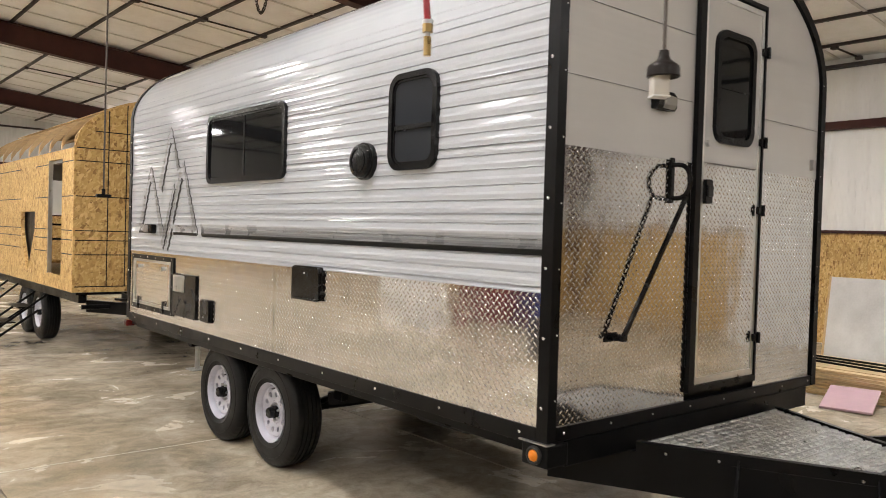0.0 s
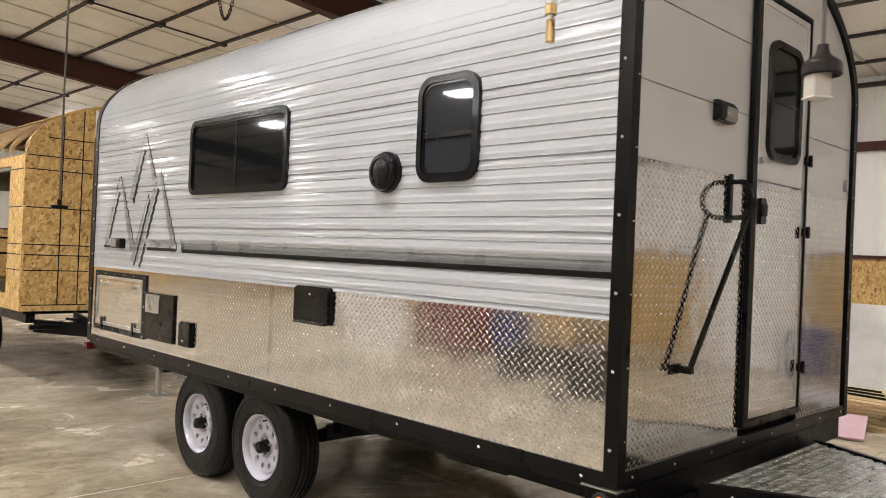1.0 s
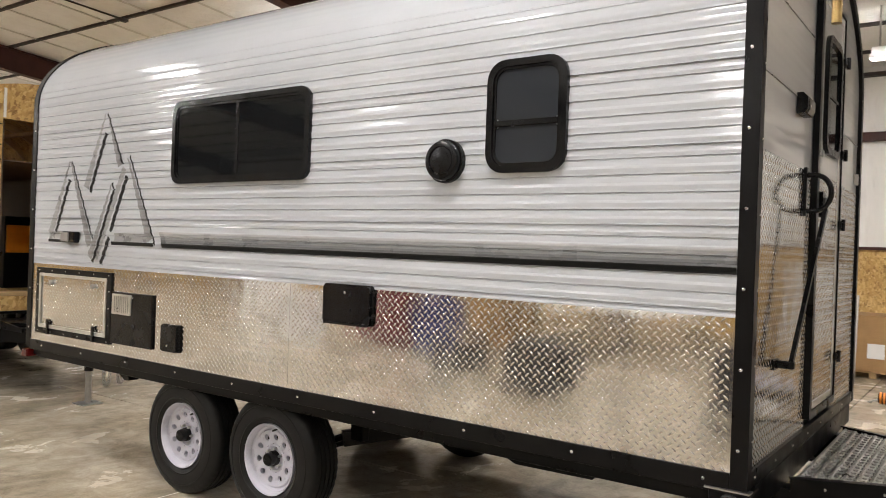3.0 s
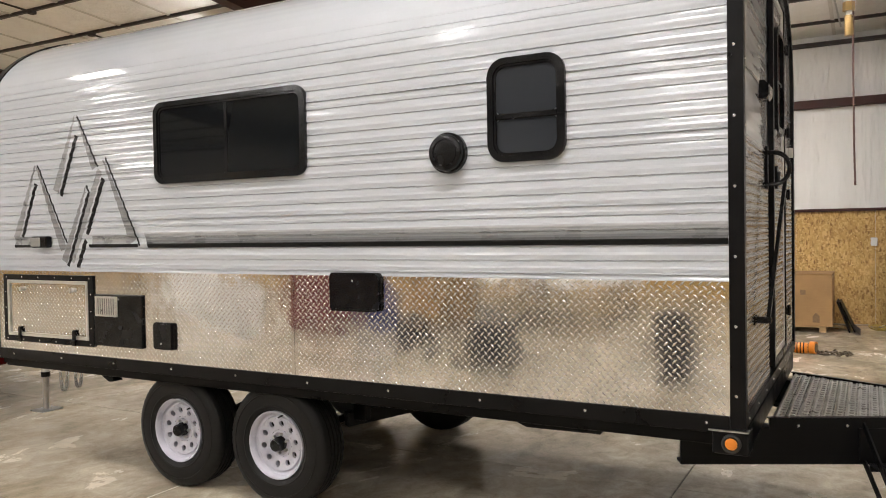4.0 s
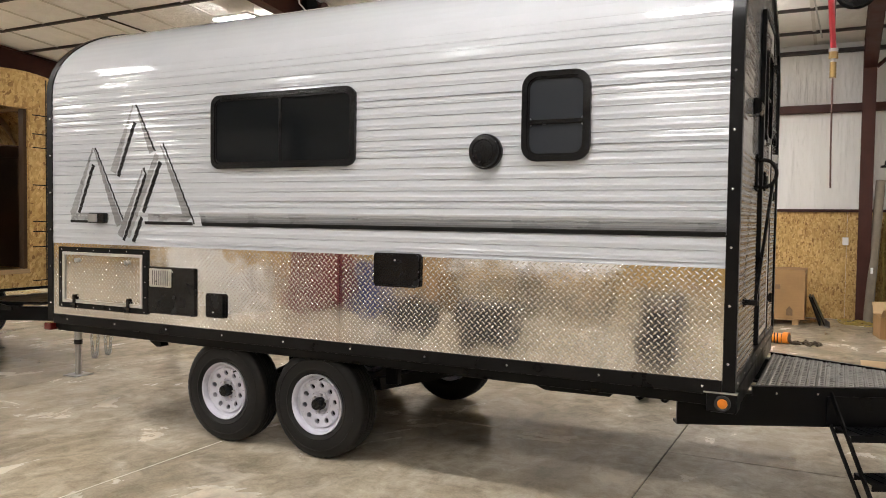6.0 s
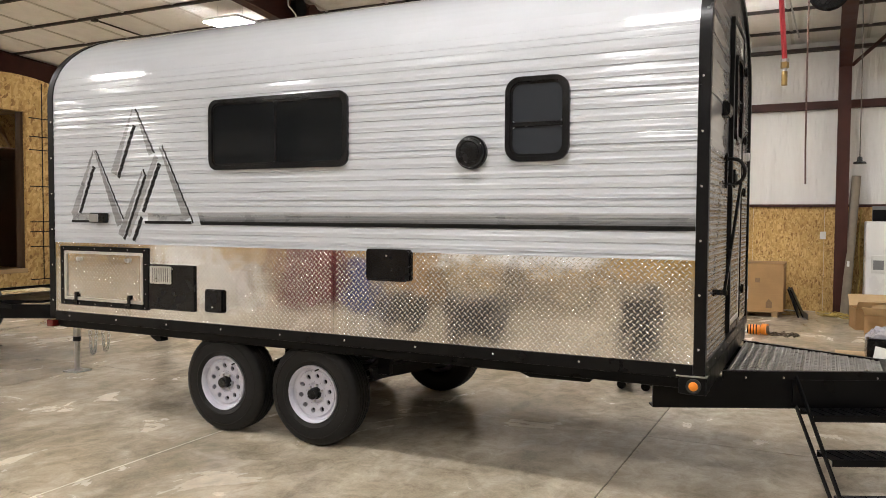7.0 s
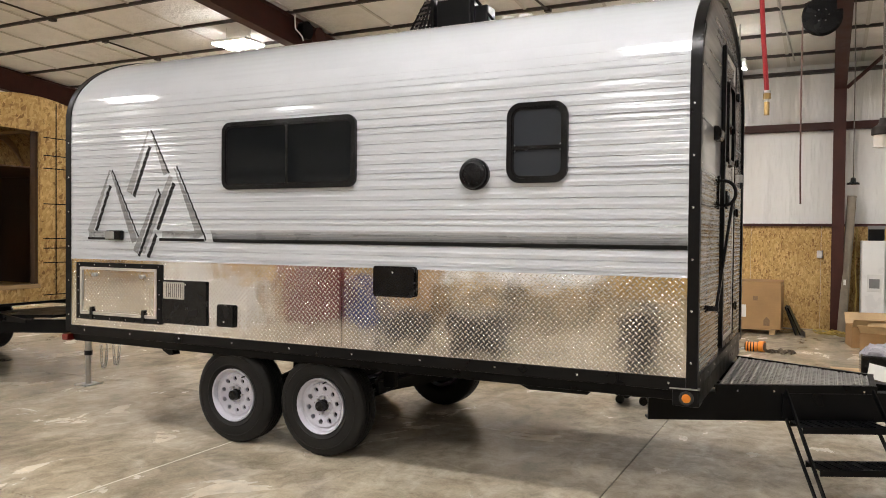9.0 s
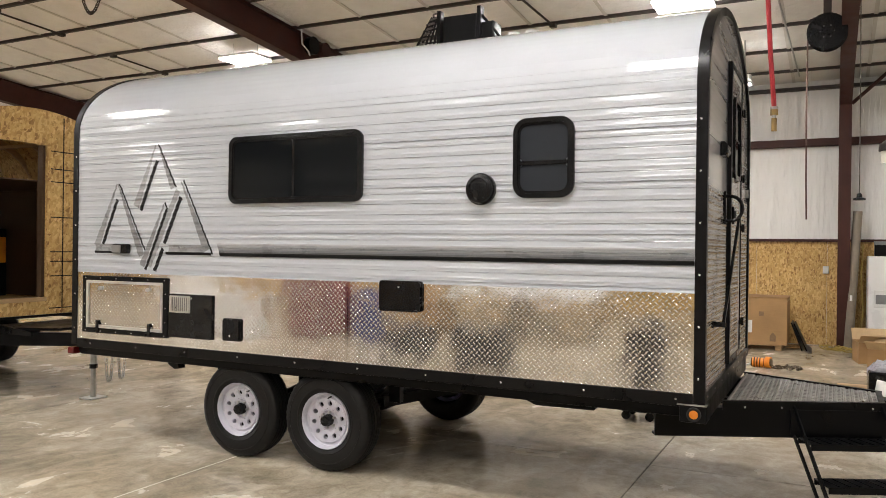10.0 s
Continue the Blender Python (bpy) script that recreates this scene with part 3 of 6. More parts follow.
COVERS = ((1.874, 2.222, 1.225, 1.438), (3.502, 3.68, 0.912, 1.091), (3.796, 4.278, 0.905, 1.266), (4.292, 5.328, 0.888, 1.392))
for seam0, seam1 in ((0.045, 2.50), (2.502, 5.405)):
    tread_sheet("side_tread_plate", (-0.006, seam1, ZB), (0, -1, 0), (0, 0, 1), (-1, 0, 0), seam1 - seam0, ZP - ZB, trailer, "bright aluminium tread plate",
                [(seam1 - b, c - ZB, seam1 - a, d - ZB) for a, b, c, d in COVERS])
tread_sheet("side_tread_plate", (W + 0.006, 0.045, ZB), (0, 1, 0), (0, 0, 1), (1, 0, 0), L - 0.09, ZP - ZB, trailer, "bright aluminium tread plate")
tread_sheet("front_tread_plate", (0.06, -0.004, ZB), (1, 0, 0), (0, 0, 1), (0, -1, 0), DOOR_X0 - 0.10, 2.08 - ZB, trailer, "bright aluminium tread plate")
tread_sheet("front_tread_plate", (DOOR_X1 + 0.03, -0.004, ZB), (1, 0, 0), (0, 0, 1), (0, -1, 0), W - 0.06 - DOOR_X1 - 0.03, 2.09 - ZB, trailer, "bright aluminium tread plate")

# edge trim round both ends, with its screws
screw_me = bpy.data.meshes.new("screw")
bm = B()
bmesh.ops.create_uvsphere(bm, u_segments=10, v_segments=6, radius=0.0075)
bm.to_mesh(screw_me)
bm.free()
screw_me.materials.append(M_SCREW)
smooth(screw_me, 2.0)
for yy, s, nm in ((-0.018, 1, "front_edge_trim"), (L + 0.018, -1, "rear_edge_trim")):
    outer, inner = arch(-0.012, 48, 0.765), arch(0.045, 48, 0.765)
    bm = ring_frame(B(), outer, inner, yy, yy + s * 0.022, "Y")
    ring_frame(bm, outer, arch(-0.004, 48, 0.765), yy + s * 0.022, yy + s * 0.066, "Y")
    trim = part(nm, bm, M_TRIM, trailer, "satin black formed edge trim", soft=True)
    for xx in (-0.012, W + 0.012):
        for k in range(6):
            hang("screw", screw_me, trim, m=Matrix.Translation((xx, yy + s * 0.04, 0.916 + k * 0.3085)))
    for k in range(7):
        for xx in (0.03, W - 0.03):
            hang("screw", screw_me, trim, m=Matrix.Translation((xx, yy, 0.95 + k * 0.29)) @ Matrix.Scale(0.6, 4))
for xx, s in ((-0.012, 1), (W + 0.012, -1)):
    rail = part("bottom_side_trim", box(B(), (xx, 0.05, 0.745), (xx + s * 0.03, L - 0.05, 0.825), 0.003), M_TRIM, trailer, "satin black bottom trim")
    for k in range(10):
        hang("screw", screw_me, rail, m=Matrix.Translation((xx, 0.15 + k * 0.5645, 0.788)))
for yy, s in ((-0.018, 1), (L + 0.018, -1)):
    rail = part("bottom_end_trim", box(B(), (0.05, yy + s * 0.002, 0.765), (W - 0.05, yy + s * 0.026, 0.828), 0.003), M_TRIM, trailer, "satin black bottom trim")
    for k in range(8):
        hang("screw", screw_me, rail, m=Matrix.Translation((0.10 + k * 0.336, yy + s * 0.002, 0.80)) @ Matrix.Scale(0.8, 4))


# decals: the accent stripe and the peaks, printed films that follow the ribs
SIDE = siding_profile(ZP - 0.01, 2.90)


def film(bm, pts, lift):
    """Lays the convex outline pts, as (y, z), on the ribbed side."""
    lo, hi = min(p[1] for p in pts), max(p[1] for p in pts)
    inside = [(d, z) for d, z in SIDE if lo < z < hi]

    def depth(z):
        for (d0, za), (d1, zb) in zip(SIDE, SIDE[1:]):
            if zb <= z <= za:
                return d0 + (d1 - d0) * (za - z) / max(1e-6, za - zb)
        return 0.0
    rows3 = []
    for d, z in [(depth(hi), hi - 1e-5)] + inside + [(depth(lo), lo + 1e-5)]:
        ys = []
        for (ya, za), (yb, zb) in zip(pts, pts[1:] + pts[:1]):
            if abs(zb - za) > 1e-9 and min(za, zb) <= z <= max(za, zb):
                ys.append(ya + (yb - ya) * (z - za) / (zb - za))
        if len(ys) > 1:
            rows3.append([bm.verts.new((-0.001 + d + curve_in(z) - lift, y, z)) for y in (min(ys), max(ys))])
    for p, q in zip(rows3, rows3[1:]):
        bm.faces.new((p[0], p[1], q[1], q[0]))
    bmesh.ops.recalc_face_normals(bm, faces=bm.faces)
    return bm


def strip(bm, p, q, w0, w1=None, lift=0.0012):
    """A printed stroke on the side from p to q as (y, z), w wide."""
    w1 = w0 if w1 is None else w1
    (ya, za), (yb, zb) = p, q
    d = math.hypot(yb - ya, zb - za)
    ny, nz = -(zb - za) / d, (yb - ya) / d
    return film(bm, [(ya + ny * w0 / 2, za + nz * w0 / 2), (yb + ny * w1 / 2, zb + nz * w1 / 2), (yb - ny * w1 / 2, zb - nz * w1 / 2), (ya - ny * w0 / 2, za - nz * w0 / 2)], lift)


stripe_end = 0.05
bands = [(1.586, 1.614, 0.010)] + [(1.614 + 0.0125 * k, 1.6265 + 0.0125 * k, 0.075 + 0.058 * k) for k in range(6)]
for z0, z1, grey in bands:
    far = 3.735 + (z0 - 1.588) * 0.35
    part("stripe_band", film(B(), [(stripe_end, z0), (far, z0), (far + (z1 - z0) * 0.35, z1), (stripe_end, z1)], 0.0026), M_BLACKDECAL if grey < 0.05 else paint("stripe_ink", (grey, grey * 1.02, grey * 1.04), 0.3, 0.0, 0.02, 3.0, 0.0, 0.0, 0.3), trailer, "printed stripe on the siding")
emblem = part("peak_emblem", strip(B(), (4.455, 2.53), (4.685, 2.0), 0.012, 0.075), M_PALEDECAL, trailer, "printed grey and black mountain peaks")
for p, q, w0, w1, mat in (((4.435, 2.53), (4.25, 2.15), 0.012, 0.075, M_GREYDECAL), ((4.92, 2.20), (5.165, 1.66), 0.012, 0.075, M_PALEDECAL), ((4.91, 2.20), (4.615, 1.58), 0.012, 0.075, M_GREYDECAL),
                          ((5.185, 1.643), (4.74, 1.643), 0.062, 0.062, M_PALEDECAL), ((4.165, 2.20), (3.875, 1.63), 0.012, 0.078, M_GREYDECAL), ((4.20, 2.13), (4.53, 1.49), 0.050, 0.060, M_PALEDECAL),
                          ((4.35, 2.03), (4.61, 1.49), 0.012, 0.065, M_GREYDECAL), ((4.30, 1.643), (3.90, 1.643), 0.062, 0.062, M_PALEDECAL)):
    part("peak_stroke", strip(B(), p, q, w0, w1), mat, emblem)
for p, q, w in (((4.441, 2.386), (4.63, 1.964), 0.036), ((4.425, 2.52), (4.224, 2.155), 0.015), ((4.913, 2.065), (5.087, 1.674), 0.034), ((4.890, 2.20), (4.575, 1.624), 0.015),
                ((5.19, 1.604), (4.83, 1.604), 0.020), ((4.14, 2.215), (3.812, 1.599), 0.015), ((4.166, 2.072), (4.349, 1.685), 0.038), ((4.364, 1.645), (4.458, 1.449), 0.038),
                ((4.322, 1.977), (4.566, 1.458), 0.030), ((4.345, 2.03), (4.318, 1.97), 0.016), ((4.332, 1.602), (3.83, 1.602), 0.024)):
    part("peak_shadow", strip(B(), p, q, w, lift=0.0022), M_BLACKDECAL, emblem)


# side windows with rounded black frames
def side_window(y0, y1, z0, z1, r, bar):
    """bar: 'upright' splits into two panes side by side, 'level' into two above each other."""
    w = part("window", ring_frame(B(), rounded(y0, z0, y1, z1, r), rounded(y0 + 0.032, z0 + 0.032, y1 - 0.032, z1 - 0.032, r * 0.72), -0.028, 0.02), M_GLOSSY, trailer, "black framed tinted window", soft=True)
    part("inner_frame", ring_frame(B(), rounded(y0 + 0.033, z0 + 0.033, y1 - 0.033, z1 - 0.033, r * 0.7), rounded(y0 + 0.046, z0 + 0.046, y1 - 0.046, z1 - 0.046, r * 0.6), -0.020, 0.02), M_GLOSSY, w, soft=True)
    ym, zm = (y0 + y1) / 2, z0 + (z1 - z0) * 0.44
    if bar == "upright":
        part("mullion", box(B(), (-0.016, ym - 0.012, z0 + 0.04), (0.004, ym + 0.012, z1 - 0.04), 0.003), M_GLOSSY, w)
        part("pane", prism(B(), rounded(ym + 0.006, z0 + 0.04, y1 - 0.04, z1 - 0.04, r * 0.5), -0.0135, -0.009), M_GLASS, w)
        part("pane", prism(B(), rounded(y0 + 0.04, z0 + 0.04, ym - 0.006, z1 - 0.04, r * 0.5), -0.0115, -0.007), M_GLASS, w)
    else:
        part("mullion", box(B(), (-0.020, y0 + 0.04, zm - 0.014), (0.004, y1 - 0.04, zm + 0.014), 0.003), M_PLASTIC, w)
        part("pane", prism(B(), rounded(y0 + 0.04, zm + 0.006, y1 - 0.04, z1 - 0.04, r * 0.5), -0.0135, -0.009), M_GLASS2, w)
        part("pane", prism(B(), rounded(y0 + 0.04, z0 + 0.04, y1 - 0.04, zm - 0.006, r * 0.5), -0.0105, -0.006), M_GLASS2, w)
    return w


side_window(2.378, 3.635, 2.005, 2.535, 0.075, "upright")
side_window(0.790, 1.205, 2.005, 2.528, 0.095, "level")

# round vent cap
bm = lathe(B(), [(0.0, 0.107), (-0.028, 0.107), (-0.032, 0.104), (-0.032, 0.098), (-0.052, 0.096), (-0.060, 0.091), (-0.063, 0.082), (-0.0635, 0.0)], 40)
vent = part("round_vent_cap", bm, M_PLASTIC, trailer, "glossy black round vent cap", soft=True, m=Matrix.Translation((-0.004, 1.436, 2.072)))
for a in (35, 145, 270):
    hang("screw", screw_me, vent, m=Matrix.Translation((-0.05, 0.094 * math.cos(radians(a)), 0.094 * math.sin(radians(a)))) @ Matrix.Scale(0.5, 4))
part("rib_ring", lathe(B(), [(-0.060, 0.072), (-0.068, 0.070), (-0.068, 0.066), (-0.060, 0.064)], 40), M_PLASTIC, vent, soft=True)


# flush boxes in the skirt
def black_cover(name, y0, y1, z0, z1, label, r=0.018, depth=0.03):
    c = part(name, prism(B(), rounded(y0, z0, y1, z1, r), -0.006 - depth * 0.5, -0.004), M_PLASTIC, trailer, label, soft=True)
    part("lid", prism(B(), rounded(y0 + 0.008, z0 + 0.008, y1 - 0.008, z1 - 0.008, r * 0.8), -0.006 - depth, -0.006 - depth * 0.5), M_PLASTIC, c, soft=True)
    return c


cov = black_cover("inlet_cover", 1.874, 2.222, 1.225, 1.438, "black plastic lidded inlet box")
hang("lock", screw_me, cov, m=Matrix.Translation((-0.036, 2.055, 1.395)))
part("lid_lip", box(B(), (-0.046, 1.90, 1.222), (-0.02, 2.20, 1.236), 0.003), M_PLASTIC, cov)
cov = black_cover("small_inlet_cover", 3.502, 3.68, 0.912, 1.091, "small black plastic lidded inlet box", 0.012)
hang("lock", screw_me, cov, m=Matrix.Translation((-0.036, 3.60, 0.955)))

wh = part("water_heater_door", box(B(), (-0.024, 3.796, 0.905), (-0.004, 4.278, 1.266), 0.004), M_PLASTIC, trailer, "flat black water heater door")
part("grille_frame", ring_frame(B(), rounded(4.03, 1.112, 4.256, 1.252, 0.006, 2), rounded(4.044, 1.126, 4.242, 1.238, 0.004, 2), -0.032, -0.022), M_ALU, wh)
part("grille_back", box(B(), (-0.0255, 4.04, 1.122), (-0.0235, 4.246, 1.242)), M_GREYDECAL, wh)
for k in range(9):
    part("grille_bar", box(B(), (-0.031, 4.053 + k * 0.0225, 1.126), (-0.0255, 4.062 + k * 0.0225, 1.238)), M_ALU, wh)
hang("screw", screw_me, wh, m=Matrix.Translation((-0.024, 4.02, 1.235)))
part("latch", rod(B(), (-0.024, 4.005, 1.04), (-0.030, 4.005, 1.04), 0.014, 14), M_SEAL, wh)

hatch = part("storage_hatch", ring_frame(B(), rounded(4.292, 0.888, 5.328, 1.392, 0.006, 2), rounded(4.345, 0.930, 5.280, 1.352, 0.004, 2), -0.018, -0.004), M_TRIM, trailer, "tread-plate storage hatch in a black frame")
leaf = part("hatch_leaf", ring_frame(B(), rounded(4.347, 0.932, 5.278, 1.350, 0.004, 2), rounded(4.372, 0.956, 5.254, 1.328, 0.003, 2), -0.022, -0.004), M_ALU, hatch, "aluminium framed tread-plate door")
tread_sheet("tread_panel", (-0.012, 5.25, 0.958), (0, -1, 0), (0, 0, 1), (-1, 0, 0), 0.876, 0.368, leaf, "tread plate")
for yy in (5.10, 4.52):
    part("lock", rod(B(), (-0.014, yy, 1.285), (-0.034, yy, 1.285), 0.017, 14), M_STEEL, leaf)
for yy in (5.13, 4.50):
    h = part("strap_hinge", box(B(), (-0.032, yy - 0.016, 0.885), (-0.020, yy + 0.016, 1.0), 0.004), M_PLASTIC, leaf, "black strap hinge")
    part("hinge_barrel", rod(B(), (-0.034, yy - 0.03, 0.925), (-0.034, yy + 0.03, 0.925), 0.010, 10), M_PLASTIC, h)
for k in range(6):
    for zz in (0.905, 1.373):
        hang("screw", screw_me, hatch, m=Matrix.Translation((-0.018, 4.33 + k * 0.192, zz)) @ Matrix.Scale(0.7, 4))
for zz in (1.02, 1.14, 1.26):
    for yy in (4.318, 5.304):
        hang("screw", screw_me, hatch, m=Matrix.Translation((-0.018, yy, zz)) @ Matrix.Scale(0.7, 4))

# small utility light low on the siding
lt = part("utility_light", box(B(), (-0.055, 4.745, 1.592), (-0.004, 4.92, 1.676), 0.01), M_PLASTIC, trailer, "small black utility light with a clear lens")
part("lens", box(B(), (-0.066, 4.81, 1.600), (-0.050, 4.915, 1.668), 0.008), M_LENS, lt, "clear ribbed lens")

# tail and clearance lights
part("tail_light", box(B(), (-0.022, 5.44, 0.678), (0.06, 5.52, 0.738), 0.01), M_RED_LENS, trailer, "red tail light block")
br = part("corner_bracket", box(B(), (-0.02, -0.03, 0.655), (0.12, 0.125, 0.757), 0.008), M_BLACK, trailer, "black steel corner bracket")
part("bracket_edge", box(B(), (-0.026, -0.03, 0.757), (0.03, 0.14, 0.763)), M_STEEL, br)
mk = part("marker_light", lathe(B(), [(0.0, 0.042), (-0.014, 0.042), (-0.017, 0.034), (-0.012, 0.026)], 28), M_SEAL, br, "round amber clearance light", soft=True, m=Matrix.Translation((-0.02, 0.042, 0.706)))
part("lens", lathe(B(), [(-0.010, 0.027), (-0.018, 0.0245), (-0.022, 0.015), (-0.0235, 0.0)], 24), M_AMBER, mk, "lit amber lens", soft=True)


# ---- front door, grab rail and porch lamp ----
fd = part("entry_door", box(B(), (DOOR_X0 + 0.02, -0.016, 2.092), (DOOR_X1 - 0.015, 0.004, DOOR_Z1 - 0.03), 0.003), M_FRONT, trailer, "closed narrow entry door, white above tread plate")
tread_sheet("tread_panel", (DOOR_X0 + 0.045, -0.018, 0.945), (1, 0, 0), (0, 0, 1), (0, -1, 0), DOOR_X1 - DOOR_X0 - 0.085, 2.085 - 0.945, fd, "bright tread plate panel")
part("door_edge", ring_frame(B(), [(DOOR_X0 + 0.018, 0.91), (DOOR_X1 - 0.013, 0.91), (DOOR_X1 - 0.013, DOOR_Z1 - 0.02), (DOOR_X0 + 0.018, DOOR_Z1 - 0.02)],
     [(DOOR_X0 + 0.046, 0.945), (DOOR_X1 - 0.04, 0.945), (DOOR_X1 - 0.04, DOOR_Z1 - 0.05), (DOOR_X0 + 0.046, DOOR_Z1 - 0.05)], -0.022, -0.004, "Y"), M_ALU, fd, "aluminium door edge")
frame_pts = ((DOOR_X0 - 0.035, 0.872), (DOOR_X1 + 0.005, 0.872), (DOOR_X1 + 0.005, DOOR_Z1 + 0.01), (DOOR_X0 - 0.035, DOOR_Z1 + 0.01))
part("door_frame", ring_frame(B(), frame_pts, ((DOOR_X0 + 0.016, 0.906), (DOOR_X1 - 0.010, 0.906), (DOOR_X1 - 0.010, DOOR_Z1 - 0.015), (DOOR_X0 + 0.016, DOOR_Z1 - 0.015)), -0.030, -0.002, "Y"), M_TRIM, trailer, "black door frame")
dw = part("door_window", ring_frame(B(), rounded(1.225, 2.205, 1.63, 2.815, 0.085), rounded(1.262, 2.242, 1.593, 2.778, 0.06), -0.038, -0.012, "Y"), M_PLASTIC, fd, "tall black framed door window", soft=True)
part("pane", prism(B(), rounded(1.255, 2.235, 1.60, 2.785, 0.06), -0.026, -0.020, "Y"), M_GLASS, dw)
part("mullion", box(B(), (1.262, -0.030, 2.50), (1.593, -0.018, 2.515)), M_PLASTIC, dw)
for zz in (2.762, 2.247, 1.858, 1.126):
    h = part("hinge", box(B(), (DOOR_X1 - 0.05, -0.044, zz - 0.022), (DOOR_X1 + 0.025, -0.024, zz + 0.022), 0.006), M_PLASTIC, fd, "black hinge")
    part("hinge_pin", rod(B(), (DOOR_X1 - 0.004, -0.046, zz - 0.032), (DOOR_X1 - 0.004, -0.046, zz + 0.032), 0.011, 10), M_PLASTIC, h)
lk = part("door_latch", prism(B(), rounded(1.148, 1.872, 1.21, 2.0, 0.014), -0.042, -0.018, "Y"), M_PLASTIC, fd, "black paddle door latch", soft=True)
part("paddle", prism(B(), rounded(1.158, 1.91, 1.20, 1.97, 0.01), -0.052, -0.042, "Y"), M_SEAL, lk, soft=True)
part("deadbolt", rod(B(), (1.176, -0.016, 2.191), (1.176, -0.034, 2.191), 0.017, 16), M_STEEL, fd)
part("door_catch", box(B(), (2.41, -0.022, 2.14), (2.428, 0.004, 2.21), 0.004), M_STEEL, trailer, "small steel door catch")
pl = part("porch_light", prism(B(), [(0.0, 2.318), (0.0, 2.412), (-0.026, 2.412), (-0.046, 2.388), (-0.046, 2.336), (-0.034, 2.318)], 0.690, 0.845), M_PLASTIC, trailer, "black porch light with a clear lens")
part("lens", prism(B(), [(-0.02, 2.324), (-0.03, 2.405), (-0.050, 2.383), (-0.050, 2.341), (-0.038, 2.322)], 0.735, 0.838), M_LENS, pl)

# folding grab rail: D-loop on a pivot post, two braces and a foot
loop_pts = [(0.868, -0.012, 2.052)] + [(0.866 - 0.006 * math.sin(radians(a)), -0.055 - 0.072 * math.sin(radians(a)), 1.968 + 0.084 * math.cos(radians(a))) for a in range(0, 181, 15)] + [(0.868, -0.012, 1.884)]
gr = part("grab_rail", tube(B(), loop_pts, 0.012, 8), M_PLASTIC, trailer, "black folding grab rail", soft=True)
part("post", box(B(), (0.853, -0.022, 1.86), (0.883, -0.006, 2.09), 0.004), M_PLASTIC, gr)
part("brace", beam(B(), (0.862, -0.105, 1.892), (0.446, -0.062, 1.206), 0.018, 0.018), M_PLASTIC, gr)
part("foot", box(B(), (0.43, -0.078, 1.190), (0.462, -0.006, 1.222), 0.005), M_PLASTIC, gr)
part("foot_plate", box(B(), (0.38, -0.012, 1.185), (0.47, -0.005, 1.227), 0.002), M_PLASTIC, gr)


# ---- chassis, deck and steps ----
for xx in (0.14, W - 0.14):
    part("chassis_rail", box(B(), (xx - 0.05, 0.12, 0.665), (xx + 0.05, L + 0.03, 0.752), 0.006), M_BLACK, trailer, "black steel chassis rail")
for yy in (0.7, 1.6, 2.4, 4.1, 5.0):
    part("cross_member", box(B(), (0.17, yy - 0.03, 0.668), (W - 0.17, yy + 0.03, 0.735), 0.005), M_BLACK, trailer)
part("underbelly", box(B(), (0.05, 0.05, 0.737), (W - 0.05, L - 0.05, 0.75)), M_BLACK, trailer)
part("front_cross_beam", box(B(), (0.12, -0.012, 0.64), (W - 0.1, 0.06, 0.768), 0.006), M_BLACK, trailer, "black front cross beam")
part("tank_pan", prism(B(), [(0.66, 0.668), (1.22, 0.668), (1.10, 0.62), (0.70, 0.625)], 0.18, 1.6), M_BLACK, trailer)
part("step_lug", prism(B(), [(4.40, 0.668), (4.52, 0.668), (4.50, 0.63), (4.43, 0.595), (4.38, 0.60)], 0.2, 0.28), M_BLACK, trailer)

CX = 1.31                                   # middle line of the tongue
DZ = 0.68
A = [(0.64, -0.05), (1.08, -0.97)]          # deck edge towards the steps


def on_edge(s, out, side=1):
    """A place (x, y) s metres along the deck's slanted edge and out metres outward from it."""
    (xa, ya), (xb, yb) = A
    d = math.hypot(xb - xa, yb - ya)
    ex, ey = (xb - xa) / d, (yb - ya) / d
    x, y = xa + ex * s + ey * out, ya + ey * s - ex * out
    return (x, y) if side > 0 else (2 * CX - x, y)


for side in (1, -1):
    p, q = on_edge(-0.46, 0.02, side), on_edge(1.52, 0.02, side)
    web = part("tongue_rail", beam(B(), (*p, 0.55), (*q, 0.55), 0.02, 0.19), M_BLACK, trailer, "black steel channel of the tongue")
    for zz in (0.462, 0.638):
        p2, q2 = on_edge(-0.46, -0.024, side), on_edge(1.52, -0.024, side)
        part("flange", beam(B(), (*p2, zz), (*q2, zz), 0.066, 0.014), M_BLACK, web)
    p, q = on_edge(-0.02, 0.03, side), on_edge(1.04, 0.03, side)
    rim = part("deck_rim", beam(beam(B(), (*p, 0.662), (*q, 0.662), 0.014, 0.06), (*on_edge(-0.02, 0.018, side), 0.690), (*on_edge(1.04, 0.018, side), 0.690), 0.03, 0.006), M_BLACK, trailer, "black deck rim")
    for s in (0.12, 0.36, 0.95):
        x, y = on_edge(s, 0.042, side)
        hang("screw", screw_me, rim, m=Matrix.Translation((x, y, 0.655)))
part("coupler", box(B(), (CX - 0.09, -1.62, 0.47), (CX + 0.09, -1.30, 0.63), 0.02), M_BLACK, trailer)
part("deck_end_rim", box(B(), (1.06, -1.0, 0.625), (2 * CX - 1.06, -0.965, 0.692), 0.004), M_BLACK, trailer)
deck = part("deck_plate", prism(B(), [(0.655, -0.05), (1.09, -0.965), (2 * CX - 1.09, -0.965), (2 * CX - 0.655, -0.05)], DZ - 0.016, DZ - 0.006, "Z"), M_BLACK, trailer)


